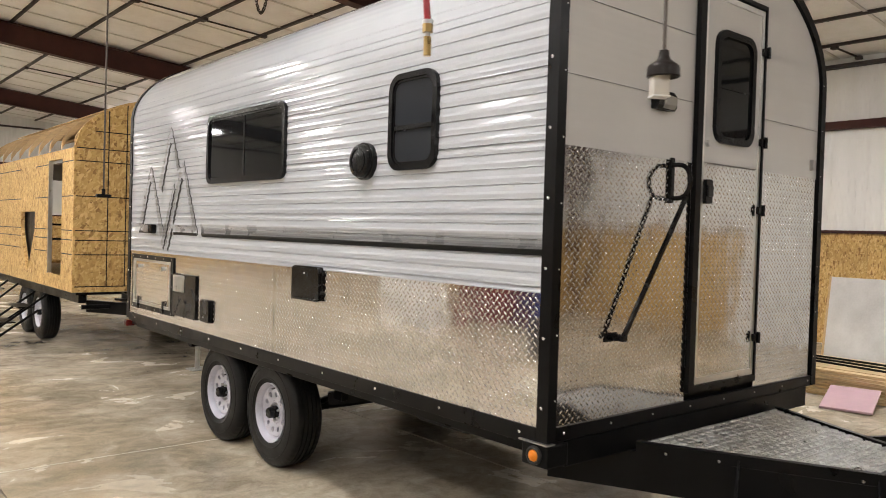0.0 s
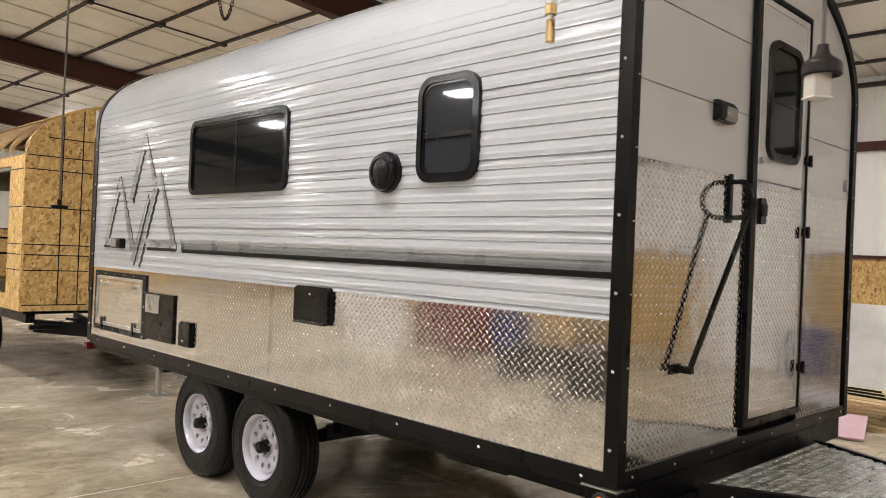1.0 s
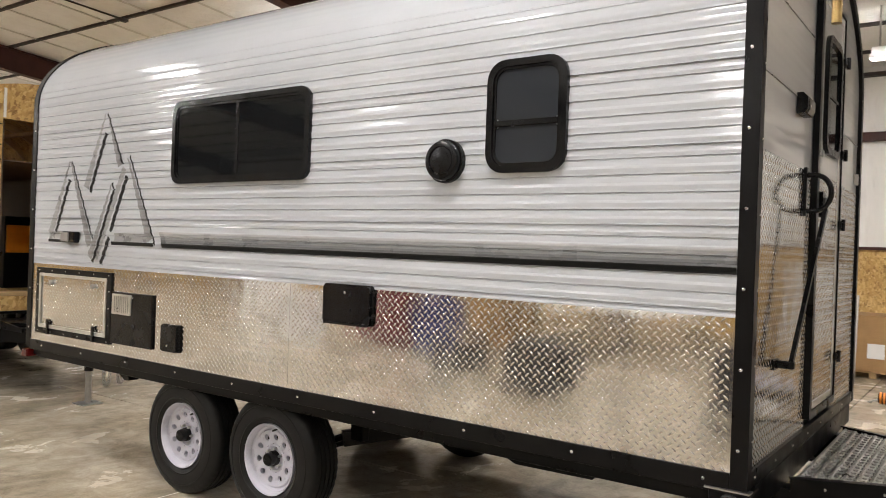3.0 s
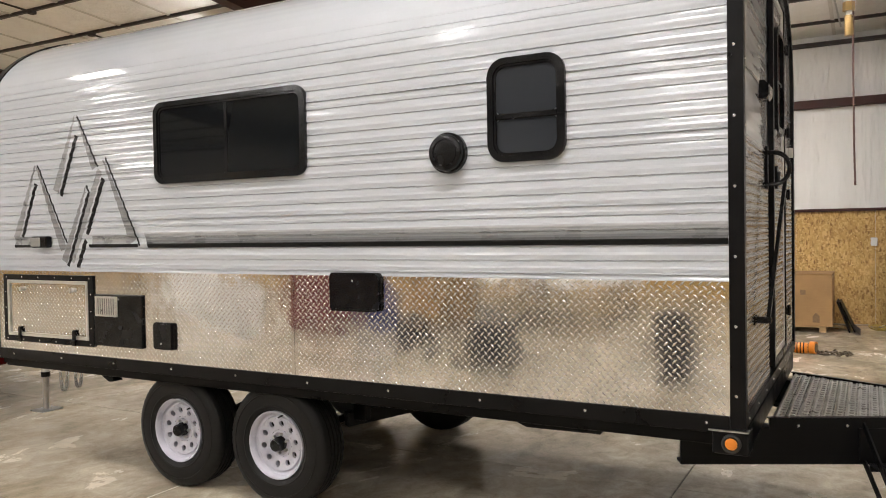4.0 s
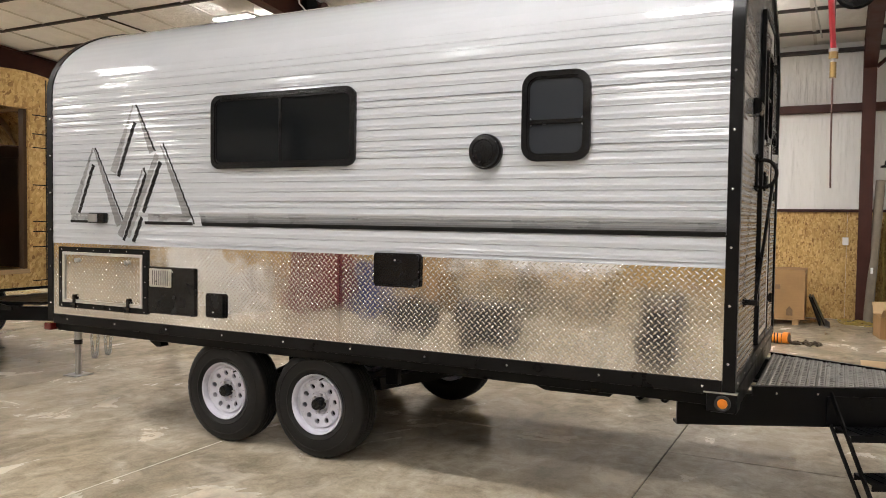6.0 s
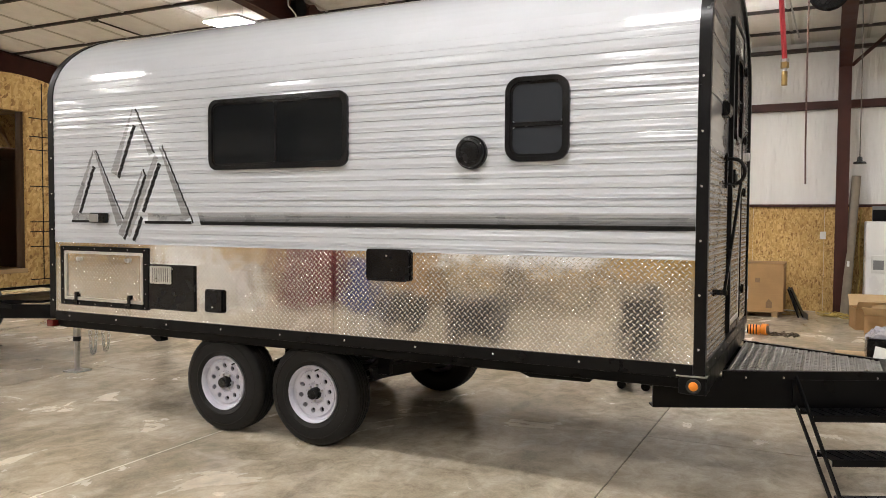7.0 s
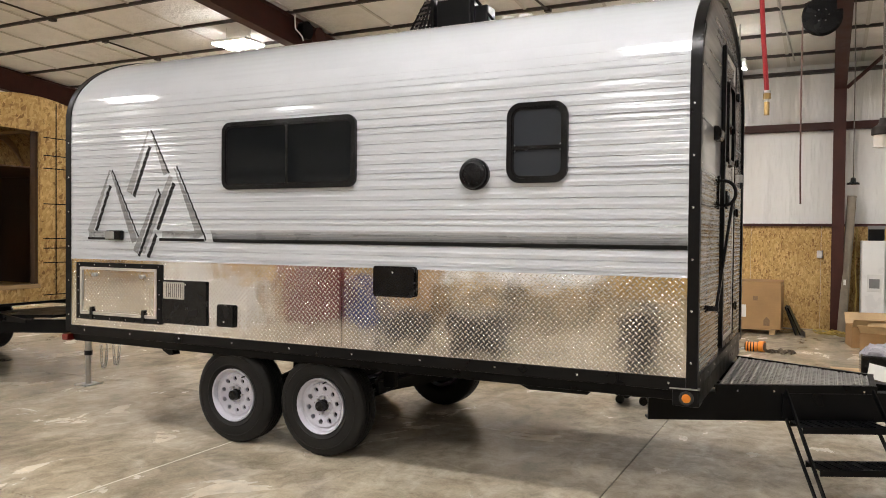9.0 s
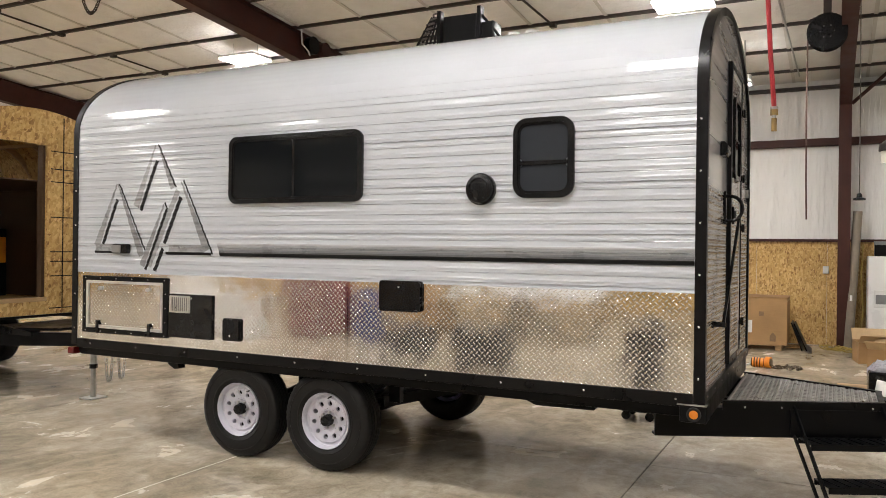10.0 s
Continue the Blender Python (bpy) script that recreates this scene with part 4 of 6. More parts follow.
def deck_x(y):
    f = (-0.05 - y) / 0.92
    return 0.64 + 0.44 * f + 0.02


# ribbed grip planks across the tongue
n_planks = 17
for k in range(n_planks):
    ya = -0.055 - k * 0.0535
    yb = ya - 0.0535
    bm = B()
    prof = [(0.002, 0.0), (0.006, 0.012), (0.020, 0.014), (0.026, 0.004), (0.040, 0.004), (0.046, 0.012), (0.0505, 0.012), (0.0515, 0.0)]
    rows2 = []
    for d, h in prof:
        yy = ya - d
        xa = deck_x(yy)
        rows2.append([bm.verts.new((xa, yy, DZ - 0.006 + h)), bm.verts.new((2 * CX - xa, yy, DZ - 0.006 + h))])
    for a, b in zip(rows2, rows2[1:]):
        bm.faces.new((a[0], a[1], b[1], b[0]))
    bmesh.ops.recalc_face_normals(bm, faces=bm.faces)
    grip = part("grip_plank", bm, M_GRIP if k % 6 else M_STEEL, deck)
    # raised teeth along the plank
    vs, fs = [], []
    n = int((2 * CX - 2 * deck_x(ya)) / 0.03)
    for i in range(n):
        x = deck_x(ya) + 0.015 + i * 0.03
        y = ya - 0.013
        b0 = len(vs)
        vs += [(x - 0.008, y - 0.006, DZ + 0.008), (x + 0.008, y - 0.006, DZ + 0.008), (x + 0.008, y + 0.006, DZ + 0.008), (x - 0.008, y + 0.006, DZ + 0.008), (x, y, DZ + 0.0125)]
        fs += [(b0, b0 + 1, b0 + 4), (b0 + 1, b0 + 2, b0 + 4), (b0 + 2, b0 + 3, b0 + 4), (b0 + 3, b0, b0 + 4)]
    me = bpy.data.meshes.new("grip_relief")
    me.from_pydata(vs, [], fs)
    me.materials.append(M_GRIP)
    hang("grip_relief", me, grip, kind="stuff")

# cross bars of the grip deck, a little below the planks' crests
for k in range(21):
    off = -0.62 + k * 0.062
    y_end = -0.955 if abs(off) < 0.21 else -0.05 - (0.655 - abs(off)) / 0.44 * 0.92
    if y_end < -0.1:
        part("cross_bar", box(B(), (CX + off - 0.006, y_end, DZ - 0.004), (CX + off + 0.006, -0.06, DZ + 0.0055)), M_GRIP, deck)

# fold-out entry steps hung from the tongue rail
steps = part("entry_steps", beam(B(), (*on_edge(0.42, 0.035), 0.56), (*on_edge(1.02, 0.035), 0.56), 0.012, 0.16), M_BLACK, trailer, "black steel fold-out entry steps, opened")
for k, (out, z) in enumerate(((0.06, 0.465), (0.30, 0.268), (0.52, 0.07))):
    bm = B()
    c = [on_edge(0.46, out), on_edge(1.00, out), on_edge(1.00, out + 0.19), on_edge(0.46, out + 0.19)]
    prism(bm, c, z - 0.006, z, "Z")
    for e in (0.0, 0.19):
        beam(bm, (*on_edge(0.46, out + e), z - 0.018), (*on_edge(1.00, out + e), z - 0.018), 0.008, 0.04)
    tr = part("tread", bm, M_BLACK, steps, "black ribbed step tread")
    for j in range(8):
        s = 0.50 + j * 0.066
        part("tread_rib", beam(B(), (*on_edge(s, out + 0.02), z + 0.003), (*on_edge(s + 0.03, out + 0.17), z + 0.003), 0.008, 0.006), M_BLACK, tr)
for s in (0.445, 1.015):
    part("side_bar", beam(B(), (*on_edge(s, 0.03), 0.66), (*on_edge(s, 0.66), 0.05), 0.01, 0.032), M_BLACK, steps)
    part("side_bar", beam(B(), (*on_edge(s, 0.04), 0.47), (*on_edge(s, 0.52), 0.04), 0.01, 0.028), M_BLACK, steps)


# ---- wheels ----
def tyre_profile(r, w):
    ri = 0.216
    half = w / 2
    pts = [(-half + 0.02, ri), (-half + 0.004, ri + 0.012), (-half - 0.004, ri + 0.035), (-half - 0.007, ri + 0.06), (-half - 0.004, r - 0.055), (-half + 0.006, r - 0.028), (-half + 0.018, r - 0.012), (-half + 0.03, r - 0.004)]
    tread = []
    for c in (-0.052, -0.018, 0.018, 0.052):
        tread += [(c - 0.006, r), (c - 0.004, r - 0.008), (c + 0.004, r - 0.008), (c + 0.006, r)]
    return pts + tread + [(-a, b) for a, b in pts[::-1]]


R_TYRE, W_TYRE = 0.392, 0.228
tyre_bm = lathe(B(), tyre_profile(R_TYRE, W_TYRE), 144)
# shoulder sipes: every fourth ray of the shoulders is cut in
for v in tyre_bm.verts:
    r = math.hypot(v.co.y, v.co.z)
    ray = round(math.atan2(v.co.z, v.co.y) / (math.tau / 144)) % 3
    if abs(v.co.x) > 0.046 and r > R_TYRE - 0.02 and ray == 0 and r < R_TYRE + 0.001:
        v.co.y, v.co.z = v.co.y * (r - 0.0035) / r, v.co.z * (r - 0.0035) / r
me_tyre = bpy.data.meshes.new("tyre")
tyre_bm.to_mesh(me_tyre)
tyre_bm.free()
me_tyre.materials.append(M_RUBBER)
smooth(me_tyre, 0.7)
# bead ring on the sidewall
me_bead = bpy.data.meshes.new("sidewall_ring")
bm = lathe(B(), [(-0.117, 0.245), (-0.1215, 0.250), (-0.1215, 0.254), (-0.1185, 0.260)], 64)
lathe(bm, [(-0.1195, 0.322), (-0.1225, 0.324), (-0.1225, 0.327), (-0.1180, 0.331)], 64)
bm.to_mesh(me_bead)
bm.free()
me_bead.materials.append(M_RUBBER)
smooth(me_bead)
# dished steel rim with ten round holes: built as a disc of sectors round each hole
me_rim = bpy.data.meshes.new("rim")
bm = lathe(B(), [(0.09, 0.205), (-0.104, 0.212), (-0.112, 0.217), (-0.114, 0.214), (-0.110, 0.207), (-0.100, 0.203), (-0.094, 0.1995), (-0.070, 0.196), (-0.066, 0.190), (-0.064, 0.180), (-0.066, 0.176), (-0.073, 0.172), (-0.075, 0.168)], 60)
HOLES, RH, RC = 10, 0.0185, 0.131
for k in range(HOLES):
    a0 = (k + 0.5) * math.tau / HOLES
    hole, rim_o = [], []
    m = 24
    for j in range(m):
        t = j * math.tau / m
        ca, sa = math.cos(t), math.sin(t)
        hole.append((RC + RH * ca * 1.05, RH * sa))
        # outward to the sector's border
        half = math.pi / HOLES
        best = 9.0
        u, v = RC, 0.0
        for step in range(1, 200):
            d = step * 0.0006
            x2, y2 = u + ca * d, v + sa * d
            rr, th = math.hypot(x2, y2), math.atan2(y2, x2)
            if rr > 0.168 or rr < 0.085 or abs(th) > half:
                best = d
                break
        rim_o.append((u + ca * best, v + sa * best))

    def at(p, depth):
        c, s = math.cos(a0), math.sin(a0)
        return (depth, p[0] * c - p[1] * s, p[0] * s + p[1] * c)

    def dish(p):
        rr = math.hypot(*p)
        return -0.075 + 0.016 * (1 - (rr - 0.085) / 0.083) ** 1.5 if rr < 0.168 else -0.075
    H0 = [bm.verts.new(at(p, dish(p))) for p in hole]
    H1 = [bm.verts.new(at(p, dish(p) + 0.02)) for p in hole]
    O0 = [bm.verts.new(at(p, dish(p))) for p in rim_o]
    for j in range(m):
        i = (j + 1) % m
        bm.faces.new((H0[j], H0[i], O0[i], O0[j]))
        bm.faces.new((H0[i], H0[j], H1[j], H1[i]))
bmesh.ops.remove_doubles(bm, verts=bm.verts, dist=0.0006)
lathe(bm, [(-0.059, 0.0855), (-0.062, 0.080), (-0.063, 0.074), (-0.056, 0.068), (-0.056, 0.0)], 60)
bmesh.ops.recalc_face_normals(bm, faces=bm.faces)
bm.to_mesh(me_rim)
bm.free()
me_rim.materials.append(M_RIM)
smooth(me_rim, 0.5)
me_back = bpy.data.meshes.new("brake_drum")
bm = lathe(B(), [(0.004, 0.0), (0.004, 0.165), (0.09, 0.165), (0.09, 0.0)], 40)
bm.to_mesh(me_back)
bm.free()
me_back.materials.append(M_BLACK)
me_hub = bpy.data.meshes.new("hub_cap")
bm = lathe(B(), [(-0.050, 0.046), (-0.078, 0.045), (-0.082, 0.040), (-0.088, 0.041), (-0.118, 0.038), (-0.124, 0.032), (-0.125, 0.0)], 28)
bm.to_mesh(me_hub)
bm.free()
me_hub.materials.append(M_PLASTIC)
smooth(me_hub)
me_valve = bpy.data.meshes.new("valve_stem")
bm = rod(B(), (-0.066, 0.0, 0.184), (-0.108, 0.0, 0.178), 0.0065, 8, 0.005)
bm.to_mesh(me_valve)
bm.free()
me_valve.materials.append(M_SEAL)
me_nut = bpy.data.meshes.new("lug_nut")
bm = B()
rod(bm, (-0.054, 0, 0), (-0.080, 0, 0), 0.0105, 6, 0.0085)
bm.to_mesh(me_nut)
bm.free()
me_nut.materials.append(M_STEEL)


def wheel(parent, x, y, z, flip=False, spin=0.0):
    m = Matrix.Translation((x, y, z)) @ (Matrix.Rotation(math.pi, 4, "Z") if flip else Matrix.Identity(4)) @ Matrix.Rotation(radians(spin), 4, "X")
    w = hang("wheel", me_tyre, parent, "black tyre on a white ten-hole steel rim", m=m)
    hang("sidewall_ring", me_bead, w)
    hang("rim", me_rim, w, "white painted steel rim")
    hang("brake_drum", me_back, w)
    hang("hub_cap", me_hub, w, "black hub cap")
    hang("valve_stem", me_valve, w)
    for k in range(6):
        hang("lug_nut", me_nut, w, m=Matrix.Rotation(k * math.tau / 6, 4, "X") @ Matrix.Translation((0, 0, 0.060)))
    return w


for k, (yy, sp) in enumerate(((2.79, 8), (3.655, 31))):
    wheel(trailer, 0.245, yy, R_TYRE + FLOOR - 0.003, False, sp)
    wheel(trailer, W - 0.245, yy, R_TYRE + FLOOR - 0.003, True, sp * 2)
    part("axle", rod(B(), (0.3, yy, 0.34), (W - 0.3, yy, 0.34), 0.04, 12), M_BLACK, trailer)
for xx in (0.46, W - 0.46):
    part("leaf_spring", tube(B(), [(xx, 2.35, 0.52), (xx, 2.6, 0.42), (xx, 2.79, 0.39), (xx, 3.0, 0.43), (xx, 3.2, 0.53)], 0.024, 6), M_BLACK, trailer)
    part("leaf_spring", tube(B(), [(xx, 3.24, 0.53), (xx, 3.45, 0.43), (xx, 3.655, 0.39), (xx, 3.85, 0.42), (xx, 4.1, 0.52)], 0.024, 6), M_BLACK, trailer)
    for yy in (2.35, 3.22, 4.1):
        part("spring_hanger", box(B(), (xx - 0.03, yy - 0.05, 0.47), (xx + 0.03, yy + 0.05, 0.68), 0.006), M_BLACK, trailer)
part("brace_bar", beam(B(), (0.42, 2.45, 0.47), (1.5, 1.6, 0.62), 0.075, 0.085), M_BLACK, trailer)

# roof fittings: two pale vent caps
for yy in (1.725, 1.895):
    rv = part("roof_vent_pipe", rod(B(), (1.70, yy, ZT - 0.08), (1.70, yy, ZT + 0.205), 0.055, 18), M_WHITE, trailer, "white capped roof vent pipe")
    part("cap", rod(B(), (1.70, yy, ZT + 0.205), (1.70, yy, ZT + 0.232), 0.062, 18, 0.056), M_WHITE, rv)


# ---- the second trailer, still bare boards ----
OX, OY = 0.15, 8.0
bare = thing("unfinished_trailer", (OX + W / 2, OY + 2.7, 0), "unfinished trailer shell of bare strand board with marked lines", "trailer")


def roof_of(x):
    """Height of the bare shell's end outline at x."""
    u = (x - OX - W / 2) / (W / 2)
    return 2.60 + 0.70 * math.sqrt(max(0.0, 1 - u * u))


def end_piece(xa, xb, z0, z1=None):
    n = 12
    top = [(xb + (xa - xb) * k / n, roof_of(xb + (xa - xb) * k / n) if z1 is None else z1) for k in range(n + 1)]
    return prism(B(), [(xa, z0), (xb, z0)] + top, OY, OY + 0.05, "Y")


EX0, EX1, EZ0, EZ1 = OX + 0.755, OX + 1.435, 0.96, 2.885
for bmx in (end_piece(OX, EX0 - 0.002, 0.80), end_piece(EX1 + 0.002, OX + W, 0.80), end_piece(EX0, EX1, EZ1), end_piece(EX0, EX1, 0.80, EZ0)):
    part("strand_board_sheet", bmx, M_OSB, bare)
part("opening_sill", box(B(), (EX0 + 0.005, OY - 0.012, EZ0 + 0.002), (EX1 - 0.005, OY + 0.14, EZ0 + 0.05), 0.004), M_PINE, bare)
# studs by the opening carry the inner shade in their colour
for xx in (EX0 + 0.02, EX1 - 0.02):
    part("stud", box(B(), (xx - 0.019, OY + 0.052, EZ0 + 0.052), (xx + 0.019, OY + 0.14, EZ1)), M_INNER_SHADE, bare)
part("stud", box(B(), (EX0, OY - 0.003, EZ1 + 0.01), (EX0 + 0.03, OY - 0.001, EZ1 + 0.33)), M_PAPER, bare, "pale strip of seam tape")
LINES_Z = (2.82, 2.60, 2.44, 2.00, 1.57, 1.45, 1.27, 0.87)
for z in LINES_Z:
    for xa, xb in ((OX + (0.24 if z > 2.7 else 0.01), EX0 - 0.01), (EX1 + 0.04, OX + W - (0.24 if z > 2.7 else 0.01))):
        part("marked_line", box(B(), (xa, OY - 0.0035, z - 0.006), (xb, OY + 0.002, z + 0.006)), M_BLACKDECAL, bare)
for xx in (0.552, 0.775, 1.80, 2.16):
    part("marked_line", box(B(), (xx - 0.006, OY - 0.0045, 0.87), (xx + 0.006, OY + 0.002, roof_of(xx) - 0.02)), M_BLACKDECAL, bare)
part("corner_strip", box(B(), (OX - 0.006, OY - 0.006, 0.80), (OX + 0.02, OY + 0.02, 2.62)), M_OSB, bare)

# long side towards the hall, with a doorway and a tapered opening
LEN2 = 5.6
SD0, SD1, SDZ0, SDZ1 = OY + 0.55, OY + 1.22, 0.98, 2.49
SW0, SW1, SWZ0, SWZ1 = OY + 1.96, OY + 2.80, 0.96, 1.81
ZS = 2.60
sheets = [[(OY + 0.05, 0.80), (SD0, 0.80), (SD0, ZS), (OY + 0.05, ZS)], [(SD0 + 0.002, SDZ1), (SD1 - 0.002, SDZ1), (SD1 - 0.002, ZS), (SD0 + 0.002, ZS)],
          [(SD0 + 0.002, 0.80), (SD1 - 0.002, 0.80), (SD1 - 0.002, SDZ0), (SD0 + 0.002, SDZ0)], [(SD1, 0.80), (SW0, 0.80), (SW0, ZS), (SD1, ZS)],
          [(SW0 + 0.002, SWZ1), (SW1 - 0.002, SWZ1), (SW1 - 0.002, ZS), (SW0 + 0.002, ZS)], [(SW0 + 0.002, 0.80), (SW1 - 0.002, 0.80), (SW1 - 0.002, SWZ0), (SW0 + 0.002, SWZ0)],
          [(SW0 + 0.002, SWZ0 + 0.002), (SW0 + 0.36, SWZ0 + 0.002), (SW0 + 0.002, SWZ0 + 0.6)], [(SW1 - 0.36, SWZ0 + 0.002), (SW1 - 0.002, SWZ0 + 0.002), (SW1 - 0.002, SWZ0 + 0.6)],
          [(SW1, 0.80), (OY + LEN2, 0.80), (OY + LEN2, ZS), (SW1, ZS)]]
for outline in sheets:
    part("strand_board_sheet", prism(B(), outline, OX, OX + 0.05), M_OSB, bare)
part("strand_board_sheet", box(B(), (OX + W - 0.05, OY + 0.05, 0.80), (OX + W, OY + LEN2, ZS)), M_OSB, bare)
for xa, xb, za, zb in ((OX + 0.05, OX + 0.55, 0.80, 2.55), (OX + 1.75, OX + W - 0.05, 0.80, 2.55), (OX + 0.552, OX + 1.748, 0.80, 0.95)):
    part("strand_board_sheet", box(B(), (xa, OY + LEN2 - 0.05, za), (xb, OY + LEN2, zb)), M_OSB, bare)
for z in (1.35, 1.62):
    part("rail", rod(B(), (OX + 0.56, OY + LEN2 - 0.1, z), (OX + 1.74, OY + LEN2 - 0.1, z), 0.02, 8), M_BLACK, bare)
part("bare_floor", box(B(), (OX + 0.05, OY + 0.05, 0.86), (OX + W - 0.05, OY + LEN2 - 0.05, 0.90)), M_OSB, bare)
for z in (2.44, 2.00, 1.57, 1.45, 1.27):
    for ya, yb in ((OY + 0.02, SD0 - 0.01), (SD1 + 0.01, SW0 - 0.02), (SW1 + 0.02, OY + LEN2)):
        part("marked_line", box(B(), (OX - 0.0035, ya, z - 0.006), (OX + 0.002, yb, z + 0.006)), M_BLACKDECAL, bare)
# black panel added to put darkness behind the tapered opening
part("opening_shade_panel", box(B(), (OX + 0.07, SW0 - 0.15, SWZ0 - 0.05), (OX + 0.09, SW1 + 0.6, SWZ1 + 0.1)), M_BLACK, bare, "added black panel for the dark inside the tapered opening")
part("doorway_edge", box(B(), (OX - 0.004, SD1 - 0.012, SDZ0), (OX + 0.05, SD1 - 0.002, SDZ1)), M_ALU, bare)
# arched roof ribs and the boarded front bay
n = 18
for k in range(10):
    yy = OY + 0.07 + k * 0.6
    pts = []
    for i in range(n + 1):
        xx = OX + 0.02 + (W - 0.04) * (0.5 - 0.5 * math.cos(math.pi * i / n))
        pts.append((xx, roof_of(xx) - 0.01))
    low = [(px, max(2.50, pz - 0.10)) for px, pz in pts[::-1]]
    bm = prism(B(), pts + low, yy, yy + 0.038, "Y")
    part("roof_rib", bm, M_PINE, bare, "curved pale timber roof rib")
for xx in (OX + 0.5, OX + 1.275, OX + 2.05):
    part("ridge_batten", box(B(), (xx - 0.03, OY + 0.1, roof_of(xx) - 0.16), (xx + 0.03, OY + LEN2 - 0.05, roof_of(xx) - 0.12)), M_PINE, bare)
bm = B()
cols2 = [(OX + 0.5 + (W - 0.5) * i / 16) for i in range(17)]
lo = [[bm.verts.new((xx, yy, roof_of(xx) + 0.004)) for xx in cols2] for yy in (OY, OY + LEN2)]
for i in range(16):
    bm.faces.new((lo[0][i], lo[0][i + 1], lo[1][i + 1], lo[1][i]))
ext = bmesh.ops.extrude_face_region(bm, geom=bm.faces[:])
bmesh.ops.translate(bm, verts=[v for v in ext["geom"] if isinstance(v, bmesh.types.BMVert)], vec=(0, 0, 0.012))
bmesh.ops.recalc_face_normals(bm, faces=bm.faces)
part("roof_board", bm, M_OSB, bare)
# chassis, tongue with its step deck, jack and chains
for xx in (OX + 0.14, OX + W - 0.14):
    part("chassis_rail", box(B(), (xx - 0.05, OY + 0.05, 0.66), (xx + 0.05, OY + LEN2, 0.79), 0.006), M_BLACK, bare)
part("underbelly", box(B(), (OX + 0.05, OY + 0.02, 0.765), (OX + W - 0.05, OY + LEN2 - 0.03, 0.795)), M_BLACK, bare)
TX = OX + W / 2 - 0.05
for s in (-1, 1):
    part("tongue_rail", beam(B(), (TX + s * 0.95, OY + 0.3, 0.60), (TX + s * 0.10, OY - 1.30, 0.60), 0.06, 0.15), M_BLACK, bare, "black steel channel of the tongue")
    part("deck_side", prism(B(), [(OY + 0.0, 0.79), (OY - 0.90, 0.70), (OY - 0.90, 0.66), (OY + 0.0, 0.66)], TX + s * 0.62 - 0.01, TX + s * 0.62 + 0.01), M_BLACK, bare)
part("deck_plate", prism(B(), [(TX - 0.72, OY - 0.02), (TX - 0.30, OY - 0.92), (TX + 0.30, OY - 0.92), (TX + 0.72, OY - 0.02)], 0.69, 0.72, "Z"), M_BLACK, bare)
part("coupler", box(B(), (TX - 0.09, OY - 1.50, 0.52), (TX + 0.09, OY - 1.22, 0.67), 0.02), M_BLACK, bare)
part("front_bar", rod(B(), (OX + 0.1, OY - 0.05, 0.62), (OX + 1.3, OY - 0.05, 0.62), 0.03, 10), M_BLACK, bare)
jack = part("tongue_jack", rod(B(), (1.24, 6.72, 0.30), (1.24, 6.72, 0.72), 0.038, 18), M_STEEL, bare, "galvanised tongue jack on its foot plate")
part("inner_tube", rod(B(), (1.24, 6.72, FLOOR + 0.012), (1.24, 6.72, 0.31), 0.030, 18), M_STEEL, jack)
part("clamp", rod(B(), (1.24, 6.72, 0.28), (1.24, 6.72, 0.33), 0.044, 18), M_PLASTIC, jack)
part("foot_plate", box(B(), (1.13, 6.62, FLOOR), (1.35, 6.82, FLOOR + 0.014), 0.004), M_STEEL, jack)


def link_mesh(name, length, width, r, mat):
    bm = B()
    pts = []
    for k in range(14):
        a = k * math.tau / 14
        pts.append((0.0, width / 2 * math.cos(a), (length / 2 - width / 2) * (1 if math.sin(a) > 1e-6 else -1 if math.sin(a) < -1e-6 else 0) + width / 2 * math.sin(a)))
    tube(bm, pts, r, 6, True)
    me = bpy.data.meshes.new(name)
    bm.to_mesh(me)
    bm.free()
    me.materials.append(mat)
    smooth(me, 1.5)
    return me


me_link = link_mesh("chain_link", 0.052, 0.032, 0.0046, M_STEEL)


def chain(parent, places, me=me_link):
    """Hangs links along the places, each turned a quarter against the last."""
    for i, (p, q) in enumerate(zip(places, places[1:])):
        p, q = Vector(p), Vector(q)
        m = Matrix.Translation((p + q) / 2) @ (q - p).to_track_quat("Z", "Y").to_matrix().to_4x4() @ Matrix.Rotation(math.pi / 2 * (i % 2), 4, "Z")
        hang("chain_link", me, parent, m=m)


for cx, cy, low in ((1.40, 6.66, 0.13), (1.52, 6.60, 0.15)):
    n = 28
    chain(bare, [(cx + 0.10 * (k / n - 0.5), cy, 0.62 - (0.62 - low) * (1 - (2 * k / n - 1) ** 4)) for k in range(n + 1)])
wheel(bare, OX + 0.245, OY + 2.25, R_TYRE + FLOOR - 0.003, False, 12)
wheel(bare, OX + 0.245, OY + 3.12, R_TYRE + FLOOR - 0.003, False, 40)
wheel(bare, OX + W - 0.245, OY + 2.25, R_TYRE + FLOOR - 0.003, True, 20)
wheel(bare, OX + W - 0.245, OY + 3.12, R_TYRE + FLOOR - 0.003, True, 70)
for k, (out, z) in enumerate(((0.1, 0.50), (0.32, 0.30))):
    part("step_tread", box(B(), (OX - out - 0.2, SD0 + 0.9, z - 0.02), (OX - out, SD0 + 1.5, z), 0.004), M_BLACK, bare, "black folding step")
